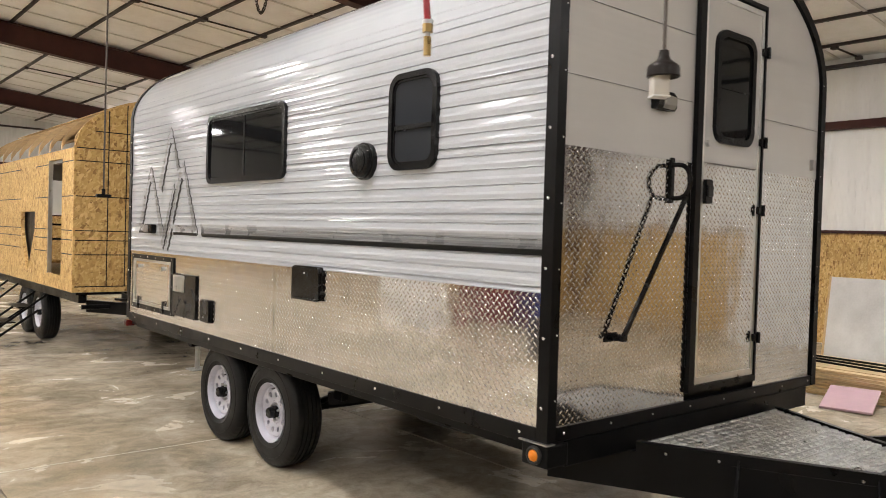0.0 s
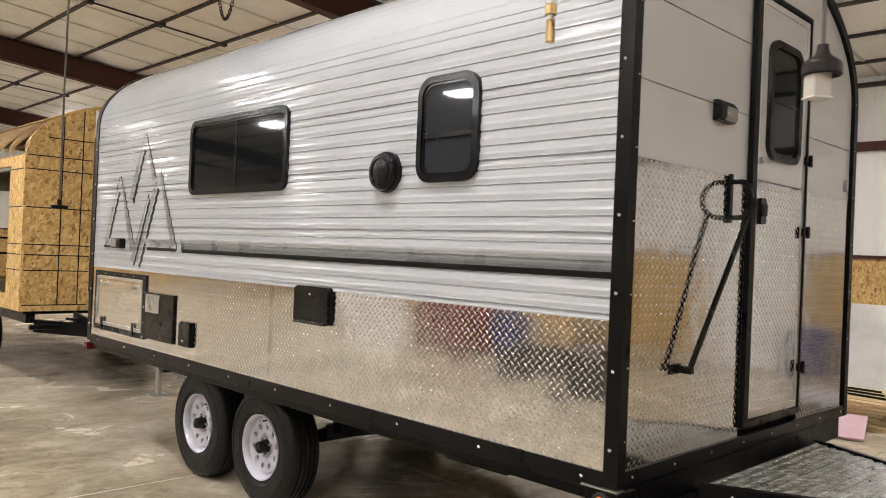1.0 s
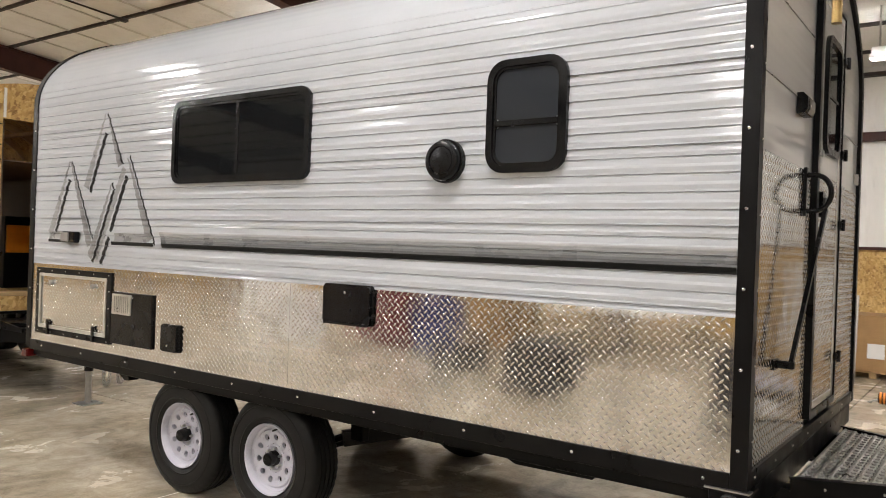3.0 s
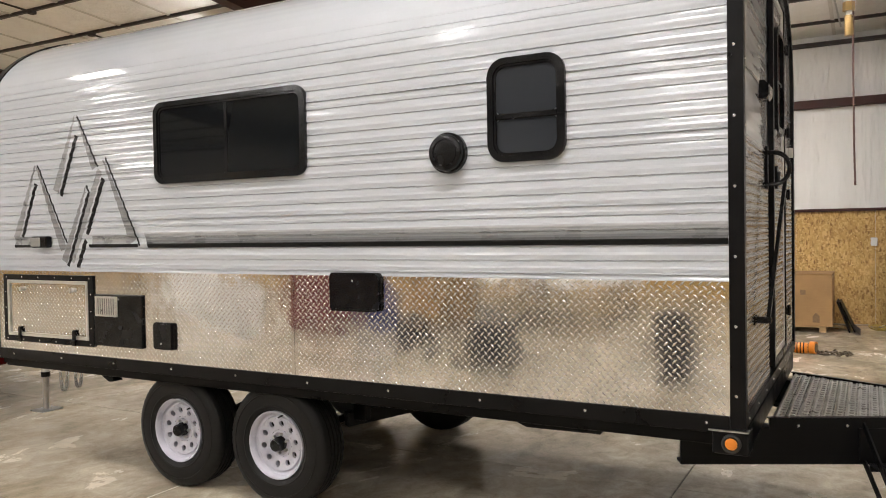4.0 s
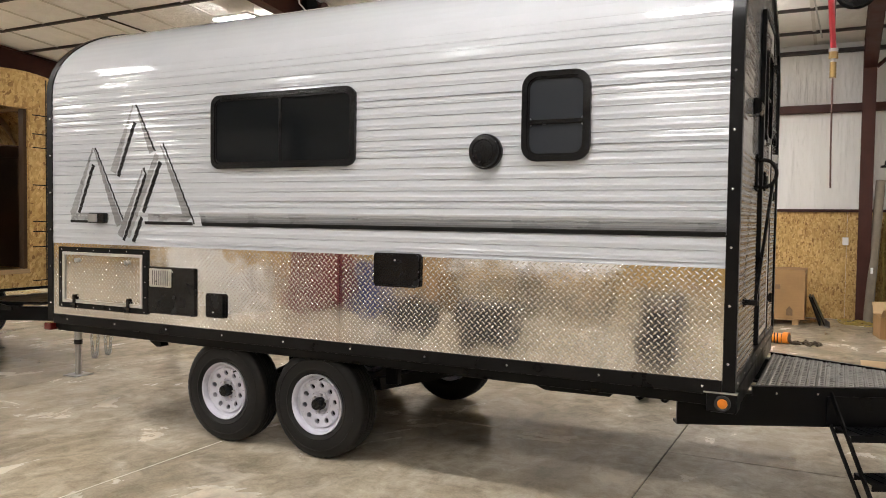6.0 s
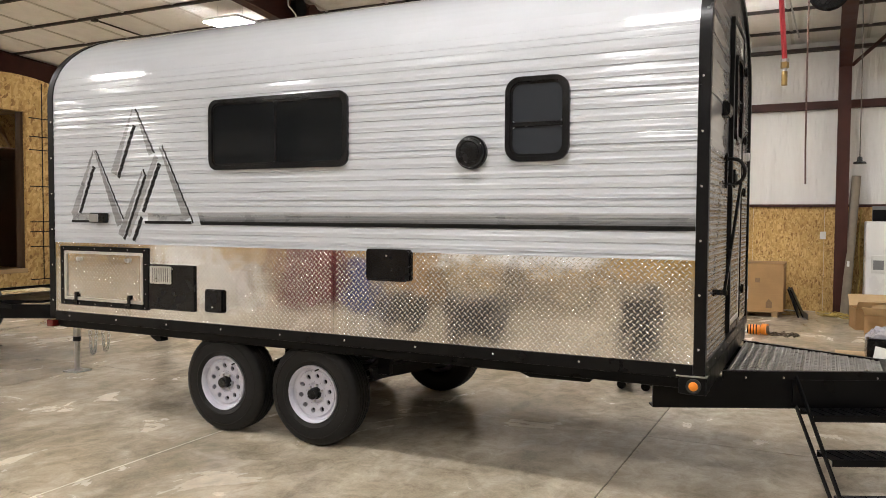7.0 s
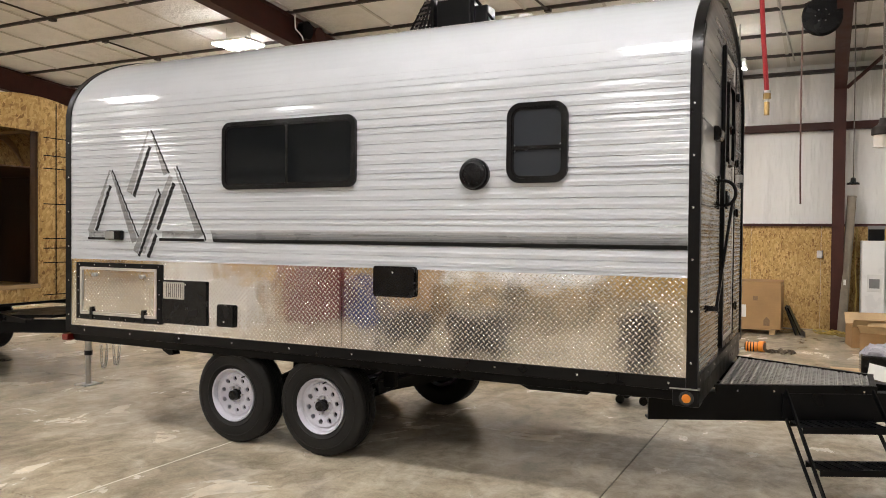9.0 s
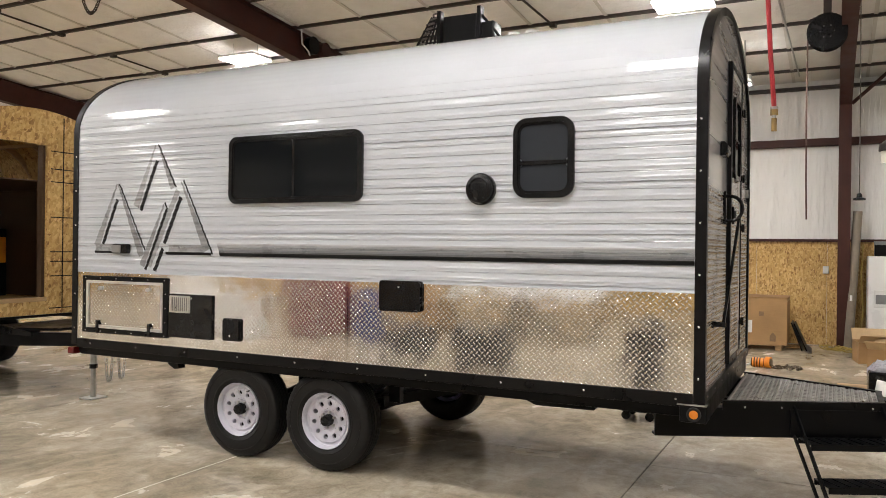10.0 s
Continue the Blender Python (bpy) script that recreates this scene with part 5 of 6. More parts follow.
for s in (0.88, 1.52):
    part("step_side", beam(B(), (OX + 0.05, SD0 + s, 0.66), (OX - 0.55, SD0 + s, 0.22), 0.012, 0.03), M_BLACK, bare)
    part("step_side", beam(B(), (OX - 0.05, SD0 + s, 0.45), (OX - 0.55, SD0 + s, 0.10), 0.012, 0.03), M_BLACK, bare)
for k in range(3):
    zt = 0.62 - k * 0.17
    part("step_rung", rod(B(), (OX - 0.15 - k * 0.14, SW1 + 0.35, zt), (OX - 0.15 - k * 0.14, SW1 + 1.1, zt), 0.012, 8), M_BLACK, bare)
for s in (0.35, 1.1):
    part("step_side", beam(B(), (OX + 0.05, SW1 + s, 0.70), (OX - 0.55, SW1 + s, 0.20), 0.012, 0.03), M_BLACK, bare)
# dark sheets added so the inside of the shell reads as shaded
part("inner_lining", box(B(), (OX + W - 0.062, OY + 0.06, 0.91), (OX + W - 0.052, OY + LEN2 - 0.06, 2.58)), M_INNER_SHADE, bare, "added dark brown sheet for the shade inside")
part("inner_ceiling", box(B(), (OX + 0.06, OY + 0.15, 2.44), (OX + W - 0.06, OY + LEN2 - 0.12, 2.455)), M_INNER_SHADE, bare, "added dark brown ceiling sheet for the shade inside")
# something dark with an orange gauge inside the shell
unit = thing("black_cabinet", (2.25, 10.4, 0.90), "black cabinet with an orange lit panel in the shell", "cabinet")
part("carcass", box(B(), (1.98, 10.2, 0.90), (2.545, 10.6, 1.88), 0.01), M_BLACK, unit)
part("door_panel", box(B(), (2.0, 10.19, 1.385), (2.525, 10.205, 1.76), 0.006), M_ORANGE, unit, "orange front panel")


# ---- things hung from the roof ----
def hanging_tube(pts, r, mat, name, parent, label=""):
    return part(name, tube(B(), pts, r, 10), mat, parent, label, soft=True)


hose = thing("air_hose", (-1.085, -0.445, 2.24), "red rubber air hose with brass coupling hung from the roof", "hose")
hanging_tube([(-1.085 - 0.055 * f ** 0.8, -0.445 + 0.06 * f ** 0.8, 2.30 + 1.2 * f) for f in [k / 5 for k in range(14)]] + [(-1.20, -0.32, roof_z(-1.2))], 0.0105, M_HOSE, "hose_line", hose)
cp = part("coupling", rod(B(), (-1.085, -0.445, 2.275), (-1.085, -0.445, 2.30), 0.016, 6), M_BRASS, hose, "brass quick coupling")
part("sleeve", rod(B(), (-1.085, -0.445, 2.205), (-1.085, -0.445, 2.262), 0.0115, 16), M_BRASS, cp)
part("neck", rod(B(), (-1.085, -0.445, 2.258), (-1.085, -0.445, 2.278), 0.008, 12), M_STEEL, cp)
part("clamp", lathe(B(), [(2.300, 0.014), (2.300, 0.0165), (2.312, 0.0165), (2.312, 0.014)], 18, "Z"), M_STEEL, hose, m=Matrix.Translation((-1.085, -0.445, 0)))

lamp = thing("work_light", (-0.56, -0.92, 2.06), "hanging grey work light with a white guard on a cord", "work light")
hanging_tube([(-0.56, -0.92, z) for z in (2.23, 2.8, 3.4, 4.2, roof_z(-0.56))], 0.0055, M_CORD, "cord", lamp)
part("shade", lathe(B(), [(2.240, 0.006), (2.236, 0.017), (2.212, 0.021), (2.200, 0.027), (2.188, 0.044), (2.178, 0.057), (2.170, 0.060), (2.140, 0.0615), (2.136, 0.058), (2.136, 0.050), (2.15, 0.03)], 28, "Z"), M_SHADE, lamp, "dark grey socket shade", soft=True, m=Matrix.Translation((-0.56, -0.92, 0.448)) @ Matrix.Scale(0.8, 4))
turn = Matrix.Translation((-0.569, -0.913, 0.448)) @ Matrix.Scale(0.8, 4) @ Matrix.Rotation(radians(-34), 4, "Z")
guard = part("guard", box(B(), (-0.032, -0.030, 2.064), (0.032, 0.030, 2.150), 0.008), M_BULB, lamp, "white bulb guard", soft=True, m=turn)
part("guard_rim", box(B(), (-0.034, -0.032, 2.060), (0.034, 0.032, 2.067), 0.002), M_LAMPBODY, guard)

cord = thing("hanging_cord", (0.184, 6.942, 1.98), "dark power cord with a plug hung from the roof", "power cord")
hanging_tube([(0.184, 6.942, 1.99), (0.184, 6.942, 3.2), (0.189, 6.947, 4.4), (0.184, 6.942, roof_z(0.184))], 0.010, M_CORD, "cord_line", cord)
part("plug", box(B(), (0.104, 6.902, 1.96), (0.264, 6.982, 2.0), 0.014), M_PLASTIC, cord)
part("socket", rod(B(), (0.184, 6.942, 1.99), (0.184, 6.942, 2.06), 0.02, 12), M_PLASTIC, cord)

reel = thing("hose_reel", (7.0, -0.575, 4.68), "black round hose reel hung under the roof", "hose reel")
for dx in (-0.06, 0.06):
    part("side_disc", lathe(B(), [(0.0, 0.0), (0.0, 0.245), (0.012, 0.255), (0.02, 0.245), (0.02, 0.0)], 40), M_PLASTIC, reel, soft=True, m=Matrix.Translation((7.0 + dx - 0.01, -0.575, 4.68)))
part("drum", rod(B(), (6.94, -0.575, 4.68), (7.06, -0.575, 4.68), 0.19, 32), M_CORD, reel)
part("hub", rod(B(), (6.90, -0.575, 4.68), (6.935, -0.575, 4.68), 0.05, 16), M_PLASTIC, reel)
for a in range(0, 360, 60):
    hang("bolt", screw_me, reel, m=Matrix.Translation((6.928, -0.575 + 0.085 * math.cos(radians(a)), 4.68 + 0.085 * math.sin(radians(a)))))
part("bracket", box(B(), (6.96, -0.625, 4.91), (7.04, -0.525, roof_z(7.0)), 0.006), M_PURLIN, reel)
part("guide_arm", beam(B(), (7.0, -0.50, 4.84), (7.0, -0.36, 4.86), 0.04, 0.04), M_PLASTIC, reel)
hanging_tube([(7.0, -0.47, 4.90), (7.0, -0.40, 4.89), (7.0, -0.35, 4.80), (7.0, -0.335, 4.6), (7.0, -0.33, 3.6), (7.0, -0.335, 2.6), (7.0, -0.345, 2.13)], 0.0115, M_BROWNHOSE, "hose_line", reel)

cord2 = thing("hanging_cord", (7.0, -0.985, 2.40), "grey power cord with a socket hung from the roof", "power cord")
hanging_tube([(7.0, -0.985, 2.45), (7.0, -0.985, 3.6), (7.0, -0.975, roof_z(7.0))], 0.0068, M_CORD, "cord_line", cord2)
part("plug", lathe(B(), [(2.48, 0.012), (2.47, 0.03), (2.42, 0.035), (2.41, 0.075), (2.385, 0.08), (2.385, 0.0)], 20, "Z"), M_PLASTIC, cord2, soft=True, m=Matrix.Translation((7.0, -0.985, 0)))
conduit = thing("conduit_pipe", (7.0, -0.02, 4.6), "thin grey conduit running down the roof slope", "conduit")
part("pipe_run", rod(B(), (5.2, 0.10, roof_z(5.2) - 0.08), (10.6, -0.10, roof_z(10.6) - 0.10), 0.014, 8), M_STEEL, conduit)
loop = thing("slack_chain", (3.3, 9.4, 5.42), "dark slack chain looped under a purlin", "chain")
me_dark = link_mesh("chain_link", 0.075, 0.045, 0.007, M_PURLIN)
chain(loop, [(3.3, 9.62 - 0.46 * k / 20, roof_z(3.3) - 0.06 - 0.34 * (1 - (2 * k / 20 - 1) ** 2)) for k in range(21)], me_dark)

spot = thing("wall_floodlight", (8.7, 0.64, 4.46), "small bright floodlight hung on a stem", "floodlight")
part("stem", rod(B(), (8.7, 0.64, 4.55), (8.7, 0.64, roof_z(8.7)), 0.012, 8), M_STEEL, spot)
part("housing", box(B(), (8.66, 0.54, 4.44), (8.78, 0.74, 4.56), 0.012), M_LAMPBODY, spot)
part("lens", box(B(), (8.655, 0.55, 4.425), (8.80, 0.73, 4.438)), glow("floodlight_lens", (1, 0.96, 0.93), 220.0), spot, "glowing lens")
# unseen skirt, added to keep the lamp's raised output off the upper wall
part("added_light_skirt", ring_frame(B(), rounded(8.63, 0.52, 8.83, 0.76, 0.01, 2), rounded(8.645, 0.535, 8.815, 0.745, 0.01, 2), 4.400, 4.45, "Z"), M_LAMPBODY, spot)

# black hoist trolley on the far roof beam, seen over the trailer's roof
hoist = thing("tool_rack", (2.1, 2.5, 3.40), "black steel rack with a coil hose above the roof", "rack")
part("tray", box(B(), (1.96, 2.16, 3.62), (2.36, 3.05, 3.66), 0.006), M_BLACK, hoist)
part("cabinet_box", box(B(), (2.0, 2.40, 3.66), (2.32, 2.76, 3.94), 0.01), M_BLACK, hoist)
for yy in (2.37, 2.80):
    part("post", box(B(), (1.98, yy - 0.02, 3.62), (2.06, yy + 0.02, 4.0), 0.004), M_BLACK, hoist)
for xx in (2.02, 2.30):
    for yy in (2.2, 3.0):
        part("leg", box(B(), (xx - 0.02, yy - 0.02, 3.05), (xx + 0.02, yy + 0.02, 3.63)), M_BLACK, hoist)
part("coil_hose", tube(B(), [(2.02 + 0.035 * math.cos(a), 3.00 - 0.004 * a + 0.035 * math.sin(a), 3.67 + 0.0075 * a) for a in [k * 0.7 for k in range(62)]], 0.010, 6), M_CORD, hoist, "dark coiled hose", soft=True)
part("bar", rod(B(), (2.02, 2.36, 3.92), (2.02, 2.14, 3.66), 0.014, 8), M_BLACK, hoist)
part("bar", rod(B(), (2.10, 2.32, 3.86), (2.10, 2.20, 3.66), 0.012, 8), M_BLACK, hoist)
for k in range(5):
    part("mesh_bar", beam(B(), (2.0, 2.86 + k * 0.05, 3.66), (2.0, 2.80 + k * 0.02, 3.95), 0.012, 0.02), M_BLACK, hoist)
for k in range(4):
    part("mesh_bar", beam(B(), (2.0, 2.80, 3.70 + k * 0.065), (2.0, 3.05 - k * 0.035, 3.70 + k * 0.06), 0.01, 0.016), M_BLACK, hoist)
part("side_box", box(B(), (2.0, 2.22, 3.66), (2.2, 2.38, 3.85), 0.02), M_BLACK, hoist)

grip = thing("beam_clamp", (6.2, 7.34, 5.05), "white hook and red clamp on the roof beam", "clamp")
part("hook", tube(B(), [(5.72, 7.30, 5.30), (5.73, 7.29, 5.06), (5.80, 7.28, 5.02), (5.90, 7.28, 4.97), (5.96, 7.30, 4.92)], 0.012, 8), M_WHITE, grip, soft=True)
part("clamp_body", rod(B(), (6.02, 7.25, 5.10), (6.02, 7.36, 5.10), 0.15, 20), M_BLACK, grip)
part("clamp_body", rod(B(), (6.40, 7.27, 5.10), (6.40, 7.36, 5.10), 0.14, 18), M_RED, grip)


# ---- along the east wall ----
def carton(name, x0, y0, z0, x1, y1, z1, label, mat=M_CARD, feet=False):
    t = thing(name, ((x0 + x1) / 2, (y0 + y1) / 2, 0 if feet else z0), label, "box")
    part("carton_body", box(B(), (x0, y0, z0), (x1, y1, z1), 0.008), mat, t)
    part("tape", box(B(), (x0 - 0.001, y0 - 0.0012, z1 - 0.07), (x1 + 0.001, y0 + 0.001, z1 - 0.03)), M_CARD2, t)
    part("top_flap", box(B(), (x0 - 0.006, y0 - 0.006, z1 + 0.001), ((x0 + x1) / 2 - 0.003, y1 + 0.006, z1 + 0.006)), mat, t)
    part("top_flap", box(B(), ((x0 + x1) / 2 + 0.003, y0 - 0.006, z1 + 0.001), (x1 + 0.006, y1 + 0.006, z1 + 0.006)), mat, t)
    return t


big = carton("large_carton", 9.54, -0.02, 0.10, 10.45, 1.35, 0.93, "large brown cardboard carton on a pallet with a white label", M_CARD, True)
part("shipping_label", box(B(), (9.536, 0.55, 0.30), (9.5385, 0.78, 0.52)), M_PAPER, big, "blank white label")
part("print_mark", prism(B(), [(0.16, 0.16), (0.26, 0.16), (0.26, 0.26), (0.21, 0.32), (0.16, 0.26)], 9.5365, 9.5385), M_DARKWOOD, big)
part("print_mark", box(B(), (9.5365, 0.36, 0.60), (9.5385, 0.44, 0.68)), M_DARKWOOD, big)
for yy in (0.12, 0.70, 1.28):
    part("pallet_block", box(B(), (9.58, yy - 0.05, 0.0), (10.40, yy + 0.05, 0.08), 0.004), M_PINE, big)
part("pallet_deck", box(B(), (9.55, 0.06, 0.08), (10.44, 1.34, 0.10)), M_PINE, big)

for k, (y0, tilt) in enumerate(((-0.15, 20), (-0.22, 24))):
    t = thing("black_sheet", (9.95 + 0.05 * k, y0 - 0.05, 0), "flat black sheet leaning against the carton", "sheet", "leaning sheets")
    part("sheet_body", box(B(), (-0.28, -0.012, 0.0), (0.28, 0.012, 0.52), 0.004), M_BLACK, t, m=Matrix.Translation((9.95 + 0.05 * k, y0 - 0.08, 0.004)) @ Matrix.Rotation(radians(-tilt), 4, "X"))
t = thing("angle_iron", (9.6, -0.33, 0), "short rusty angle iron lying on the floor", "angle iron")
part("flange", beam(B(), (9.95, -0.30, 0.05), (9.45, -0.38, 0.05), 0.006, 0.10), M_CORD, t)
part("flange", beam(B(), (9.95, -0.27, 0.004), (9.45, -0.35, 0.004), 0.06, 0.006), M_CORD, t)
t = thing("wall_outlet", (X1 - 0.01, -0.56, 1.357), "white power outlet on the strand board", "outlet")
part("outlet_box", box(B(), (X1 - 0.03, -0.61, 1.29), (X1 + 0.03, -0.51, 1.43), 0.008), M_WHITE, t)
part("outlet_face", box(B(), (X1 - 0.034, -0.585, 1.315), (X1 - 0.029, -0.535, 1.405), 0.002), M_PAPER, t)
t = thing("extension_cord", (10.3, -0.7, 0), "tangled yellow extension cord by the column", "power cord")
rnd = random.Random(4)
pts = []
for k in range(60):
    a = k * 0.55
    pts.append((10.15 + 0.22 * math.cos(a) + 0.1 * math.sin(a * 0.37), -0.62 - 0.006 * k + 0.16 * math.sin(a * 1.3), 0.012 + 0.05 * (0.5 + 0.5 * math.sin(a * 2.1))))
part("cord_line", tube(B(), pts, 0.010, 6), M_YCORD, t, soft=True)
part("cord_line", tube(B(), [(10.55, -1.16, 1.9), (10.56, -1.13, 1.3), (10.56, -1.17, 0.7), (10.45, -1.10, 0.1), (10.3, -1.0, 0.012)], 0.010, 6), M_YCORD, t, soft=True)
t = thing("leaning_tube", (10.45, -0.92, 0), "long grey-brown cardboard tube leaning beside the column", "tube")
part("tube_body", rod(B(), (10.40, -0.93, 0.004), (10.45, -1.06, 2.48), 0.075, 20), paint("grey_brown_tube", (0.26, 0.22, 0.17), 0.6, 0, 0.2), t, soft=True)
part("tape", box(B(), (10.325, -0.985, 0.88), (10.345, -0.945, 0.98), 0.004), M_PAPER, t)
fr = thing("refrigerator", (10.35, -1.6, 0), "white upright refrigerator with a recessed dispenser", "refrigerator")
part("cabinet_body", box(B(), (10.05, -2.0, 0.03), (10.72, -1.19, 1.68), 0.02), M_WHITE, fr)
for y0, y1 in ((-2.0, -1.56), (-1.55, -1.19)):
    part("door", box(B(), (9.99, y0 + 0.004, 0.08), (10.045, y1 - 0.004, 1.68), 0.015), M_WHITE, fr)
dp = part("dispenser", box(B(), (9.972, -1.50, 0.80), (9.992, -1.28, 1.10), 0.006), M_LAMPBODY, fr, "pale water dispenser")
part("recess", box(B(), (9.968, -1.47, 0.86), (9.973, -1.31, 1.02), 0.002), M_GREYDECAL, dp)
part("base_grille", box(B(), (10.02, -1.98, 0.0), (10.7, -1.21, 0.08)), M_PLASTIC, fr)
t = thing("black_speaker", (10.3, -1.42, 1.68), "small black box on top of the refrigerator", "box")
part("case", box(B(), (10.18, -1.55, 1.68), (10.42, -1.30, 1.93), 0.01), M_BLACK, t)
part("case_lip", box(B(), (10.17, -1.56, 1.88), (10.19, -1.29, 1.94), 0.004), M_GREYDECAL, t)


def open_carton(x, y, w, d, h, turn, label, group="open cartons"):
    t = thing("open_carton", (x, y, 0), label, "box", group)
    m = Matrix.Translation((x, y, 0)) @ Matrix.Rotation(radians(turn), 4, "Z")
    bm = B()
    for a, b in (((-w / 2, -d / 2, 0), (w / 2, -d / 2 + 0.006, h)), ((-w / 2, d / 2 - 0.006, 0), (w / 2, d / 2, h)), ((-w / 2, -d / 2 + 0.006, 0), (-w / 2 + 0.006, d / 2 - 0.006, h)), ((w / 2 - 0.006, -d / 2 + 0.006, 0), (w / 2, d / 2 - 0.006, h)), ((-w / 2 + 0.006, -d / 2 + 0.006, 0), (w / 2 - 0.006, d / 2 - 0.006, 0.006))):
        box(bm, a, b)
    part("carton_body", bm, M_CARD, t, m=m)
    for k, (ang, px, py, fw, fd) in enumerate(((35, -w / 2, 0, d, 0.2), (-50, w / 2, 0, d, 0.2))):
        f = box(B(), (0, -fw / 2, 0), (0.22 if k else -0.22, fw / 2, 0.005))
        part("flap", f, M_CARD2, t, m=m @ Matrix.Translation((px, 0, h)) @ Matrix.Rotation(radians(ang), 4, "Y"))
    part("flap", box(B(), (-w / 2, -0.2, 0), (w / 2, 0, 0.005)), M_CARD2, t, m=m @ Matrix.Translation((0, -d / 2, h)) @ Matrix.Rotation(radians(40), 4, "X"))
    return t


open_carton(8.85, -1.30, 0.55, 0.62, 0.33, 8, "brown cardboard carton with its flaps open")
open_carton(8.15, -1.42, 0.42, 0.50, 0.30, -14, "small brown carton with open flaps")
t = thing("flat_carton", (5.95, -0.95, 0), "flattened tan cardboard sheet on the floor", "cardboard")
part("sheet_body", box(B(), (5.75, -1.25, 0.0), (6.35, -0.74, 0.02), 0.004), M_CARD2, t)
bn = thing("black_bin", (5.95, -1.42, 0), "black bin full of crumpled clear film and paper", "bin")
part("bin_body", box(B(), (5.66, -1.65, 0), (6.25, -1.06, 0.28), 0.02), M_PLASTIC, bn)
bm = B()
bmesh.ops.create_icosphere(bm, subdivisions=4, radius=1.0, matrix=Matrix.Translation((5.96, -1.35, 0.28)) @ Matrix.Diagonal((0.29, 0.28, 0.13, 1)))
for v in bm.verts:
    v.co += v.normal * 0.05 * noise.noise(v.co * 9) + Vector((0, 0, 0.03 * noise.noise(v.co * 21)))
part("film", bm, M_FILM, bn, "crumpled clear plastic film", soft=False)
part("paper_sheet", box(B(), (-0.10, -0.13, 0), (0.10, 0.13, 0.003)), M_PAPER, bn, m=Matrix.Translation((5.60, -1.26, 0.09)) @ Matrix.Rotation(radians(12), 4, "X") @ Matrix.Rotation(radians(-55), 4, "Y"))

hc = thing("chain_hoist", (7.38, 0.27, 0), "orange and black chain hoist lying on the floor", "chain hoist")
part("drum_case", rod(B(), (7.36, 0.36, 0.075), (7.36, 0.20, 0.075), 0.072, 24), M_ORANGE, hc, "orange drum case", soft=True)
part("drum_case", rod(B(), (7.36, 0.17, 0.085), (7.34, 0.10, 0.085), 0.083, 24), M_ORANGE, hc, "orange drum case", soft=True)
part("band", rod(B(), (7.36, 0.375, 0.075), (7.36, 0.36, 0.075), 0.06, 20), M_BLACK, hc)
part("band", rod(B(), (7.36, 0.20, 0.08), (7.36, 0.17, 0.08), 0.06, 20), M_BLACK, hc)
for yb in (0.335, 0.295, 0.255):
    part("band", rod(B(), (7.357, yb, 0.075), (7.357, yb - 0.014, 0.075), 0.0745, 24), M_BLACK, hc)
part("end_plate", rod(B(), (7.341, 0.099, 0.085), (7.339, 0.092, 0.085), 0.060, 20), M_CHAIN, hc, soft=True)
part("hook", tube(B(), [(7.36, 0.38, 0.05), (7.35, 0.44, 0.03), (7.31, 0.47, 0.02), (7.28, 0.44, 0.02)], 0.012, 8), M_STEEL, hc, soft=True)
me_big = link_mesh("chain_link", 0.07, 0.044, 0.009, M_CHAIN)
pts = []
for k in range(44):
    a = k * 0.42
    pts.append((7.33 + 0.05 * math.sin(a * 1.7), 0.10 - 0.40 * (k / 43) + 0.05 * math.cos(a), 0.012 + 0.018 * (1 + math.sin(a * 2.3))))
chain(hc, pts, me_big)

# lumber, black bars, foam and wrapped panels beyond the tongue
st = thing("lumber_stack", (7.0, 2.1, 0), "low stack of pale planks on the floor", "lumber")
me_plank = bpy.data.meshes.new("plank")
bm = box(B(), (-0.07, -1.45, -0.0155), (0.07, 1.45, 0.0155), 0.003)
bm.to_mesh(me_plank)
bm.free()
me_plank.materials.append(M_PLANK)
rnd = random.Random(7)
for layer in range(8):
    for k in range(8):
        hang("plank", me_plank, st, m=Matrix.Translation((6.22 + k * 0.15 + rnd.uniform(-0.03, 0.02), 2.15 + rnd.uniform(-0.12, 0.12), 0.02 + layer * 0.038)) @ Matrix.Rotation(radians(rnd.uniform(-0.8, 0.8)), 4, "Z"))
t = thing("foam_board", (5.9, 1.2, 0), "pale pink foam board propped on the lumber", "foam board")
part("sheet_body", box(B(), (-0.34, -0.25, 0), (0.34, 0.25, 0.025), 0.004), M_PINK, t, m=Matrix.Translation((5.80, 1.13, 0.075)) @ Matrix.Rotation(radians(14), 4, "Z") @ Matrix.Rotation(radians(-11), 4, "Y"))
for k in range(3):
    t = thing("steel_bar", (7.0 + 0.2 * k, 1.9, 0.33), "long black steel bar resting on the lumber", "bar", "bars on the lumber")
    part("bar_body", beam(B(), (6.45 + 0.25 * k, 0.85 + 0.1 * k, 0.325), (6.75 + 0.15 * k, 3.2, 0.33), 0.02, 0.025), M_BLACK, t)
t = thing("wrapped_panel", (8.4, 1.7, 0), "tall glossy white panel wrapped in film, leaning on a rack", "panel")
part("sheet_body", box(B(), (-0.03, -0.9, 0.0), (0.03, 0.95, 1.26), 0.006), paint("film_wrapped_white", (0.60, 0.59, 0.57), 0.10, 0.0, 0.25, 1.6, 0.0), t, m=Matrix.Translation((8.45, 1.65, 0.02)) @ Matrix.Rotation(radians(9), 4, "Y"))
part("edge_board", box(B(), (-0.034, 0.952, 0.0), (0.034, 0.98, 1.27), 0.003), M_PINE, t, m=Matrix.Translation((8.45, 1.65, 0.02)) @ Matrix.Rotation(radians(9), 4, "Y"))
t = thing("prop_frame", (8.75, 1.3, 0), "plain pine frame propping the wrapped panel", "frame")
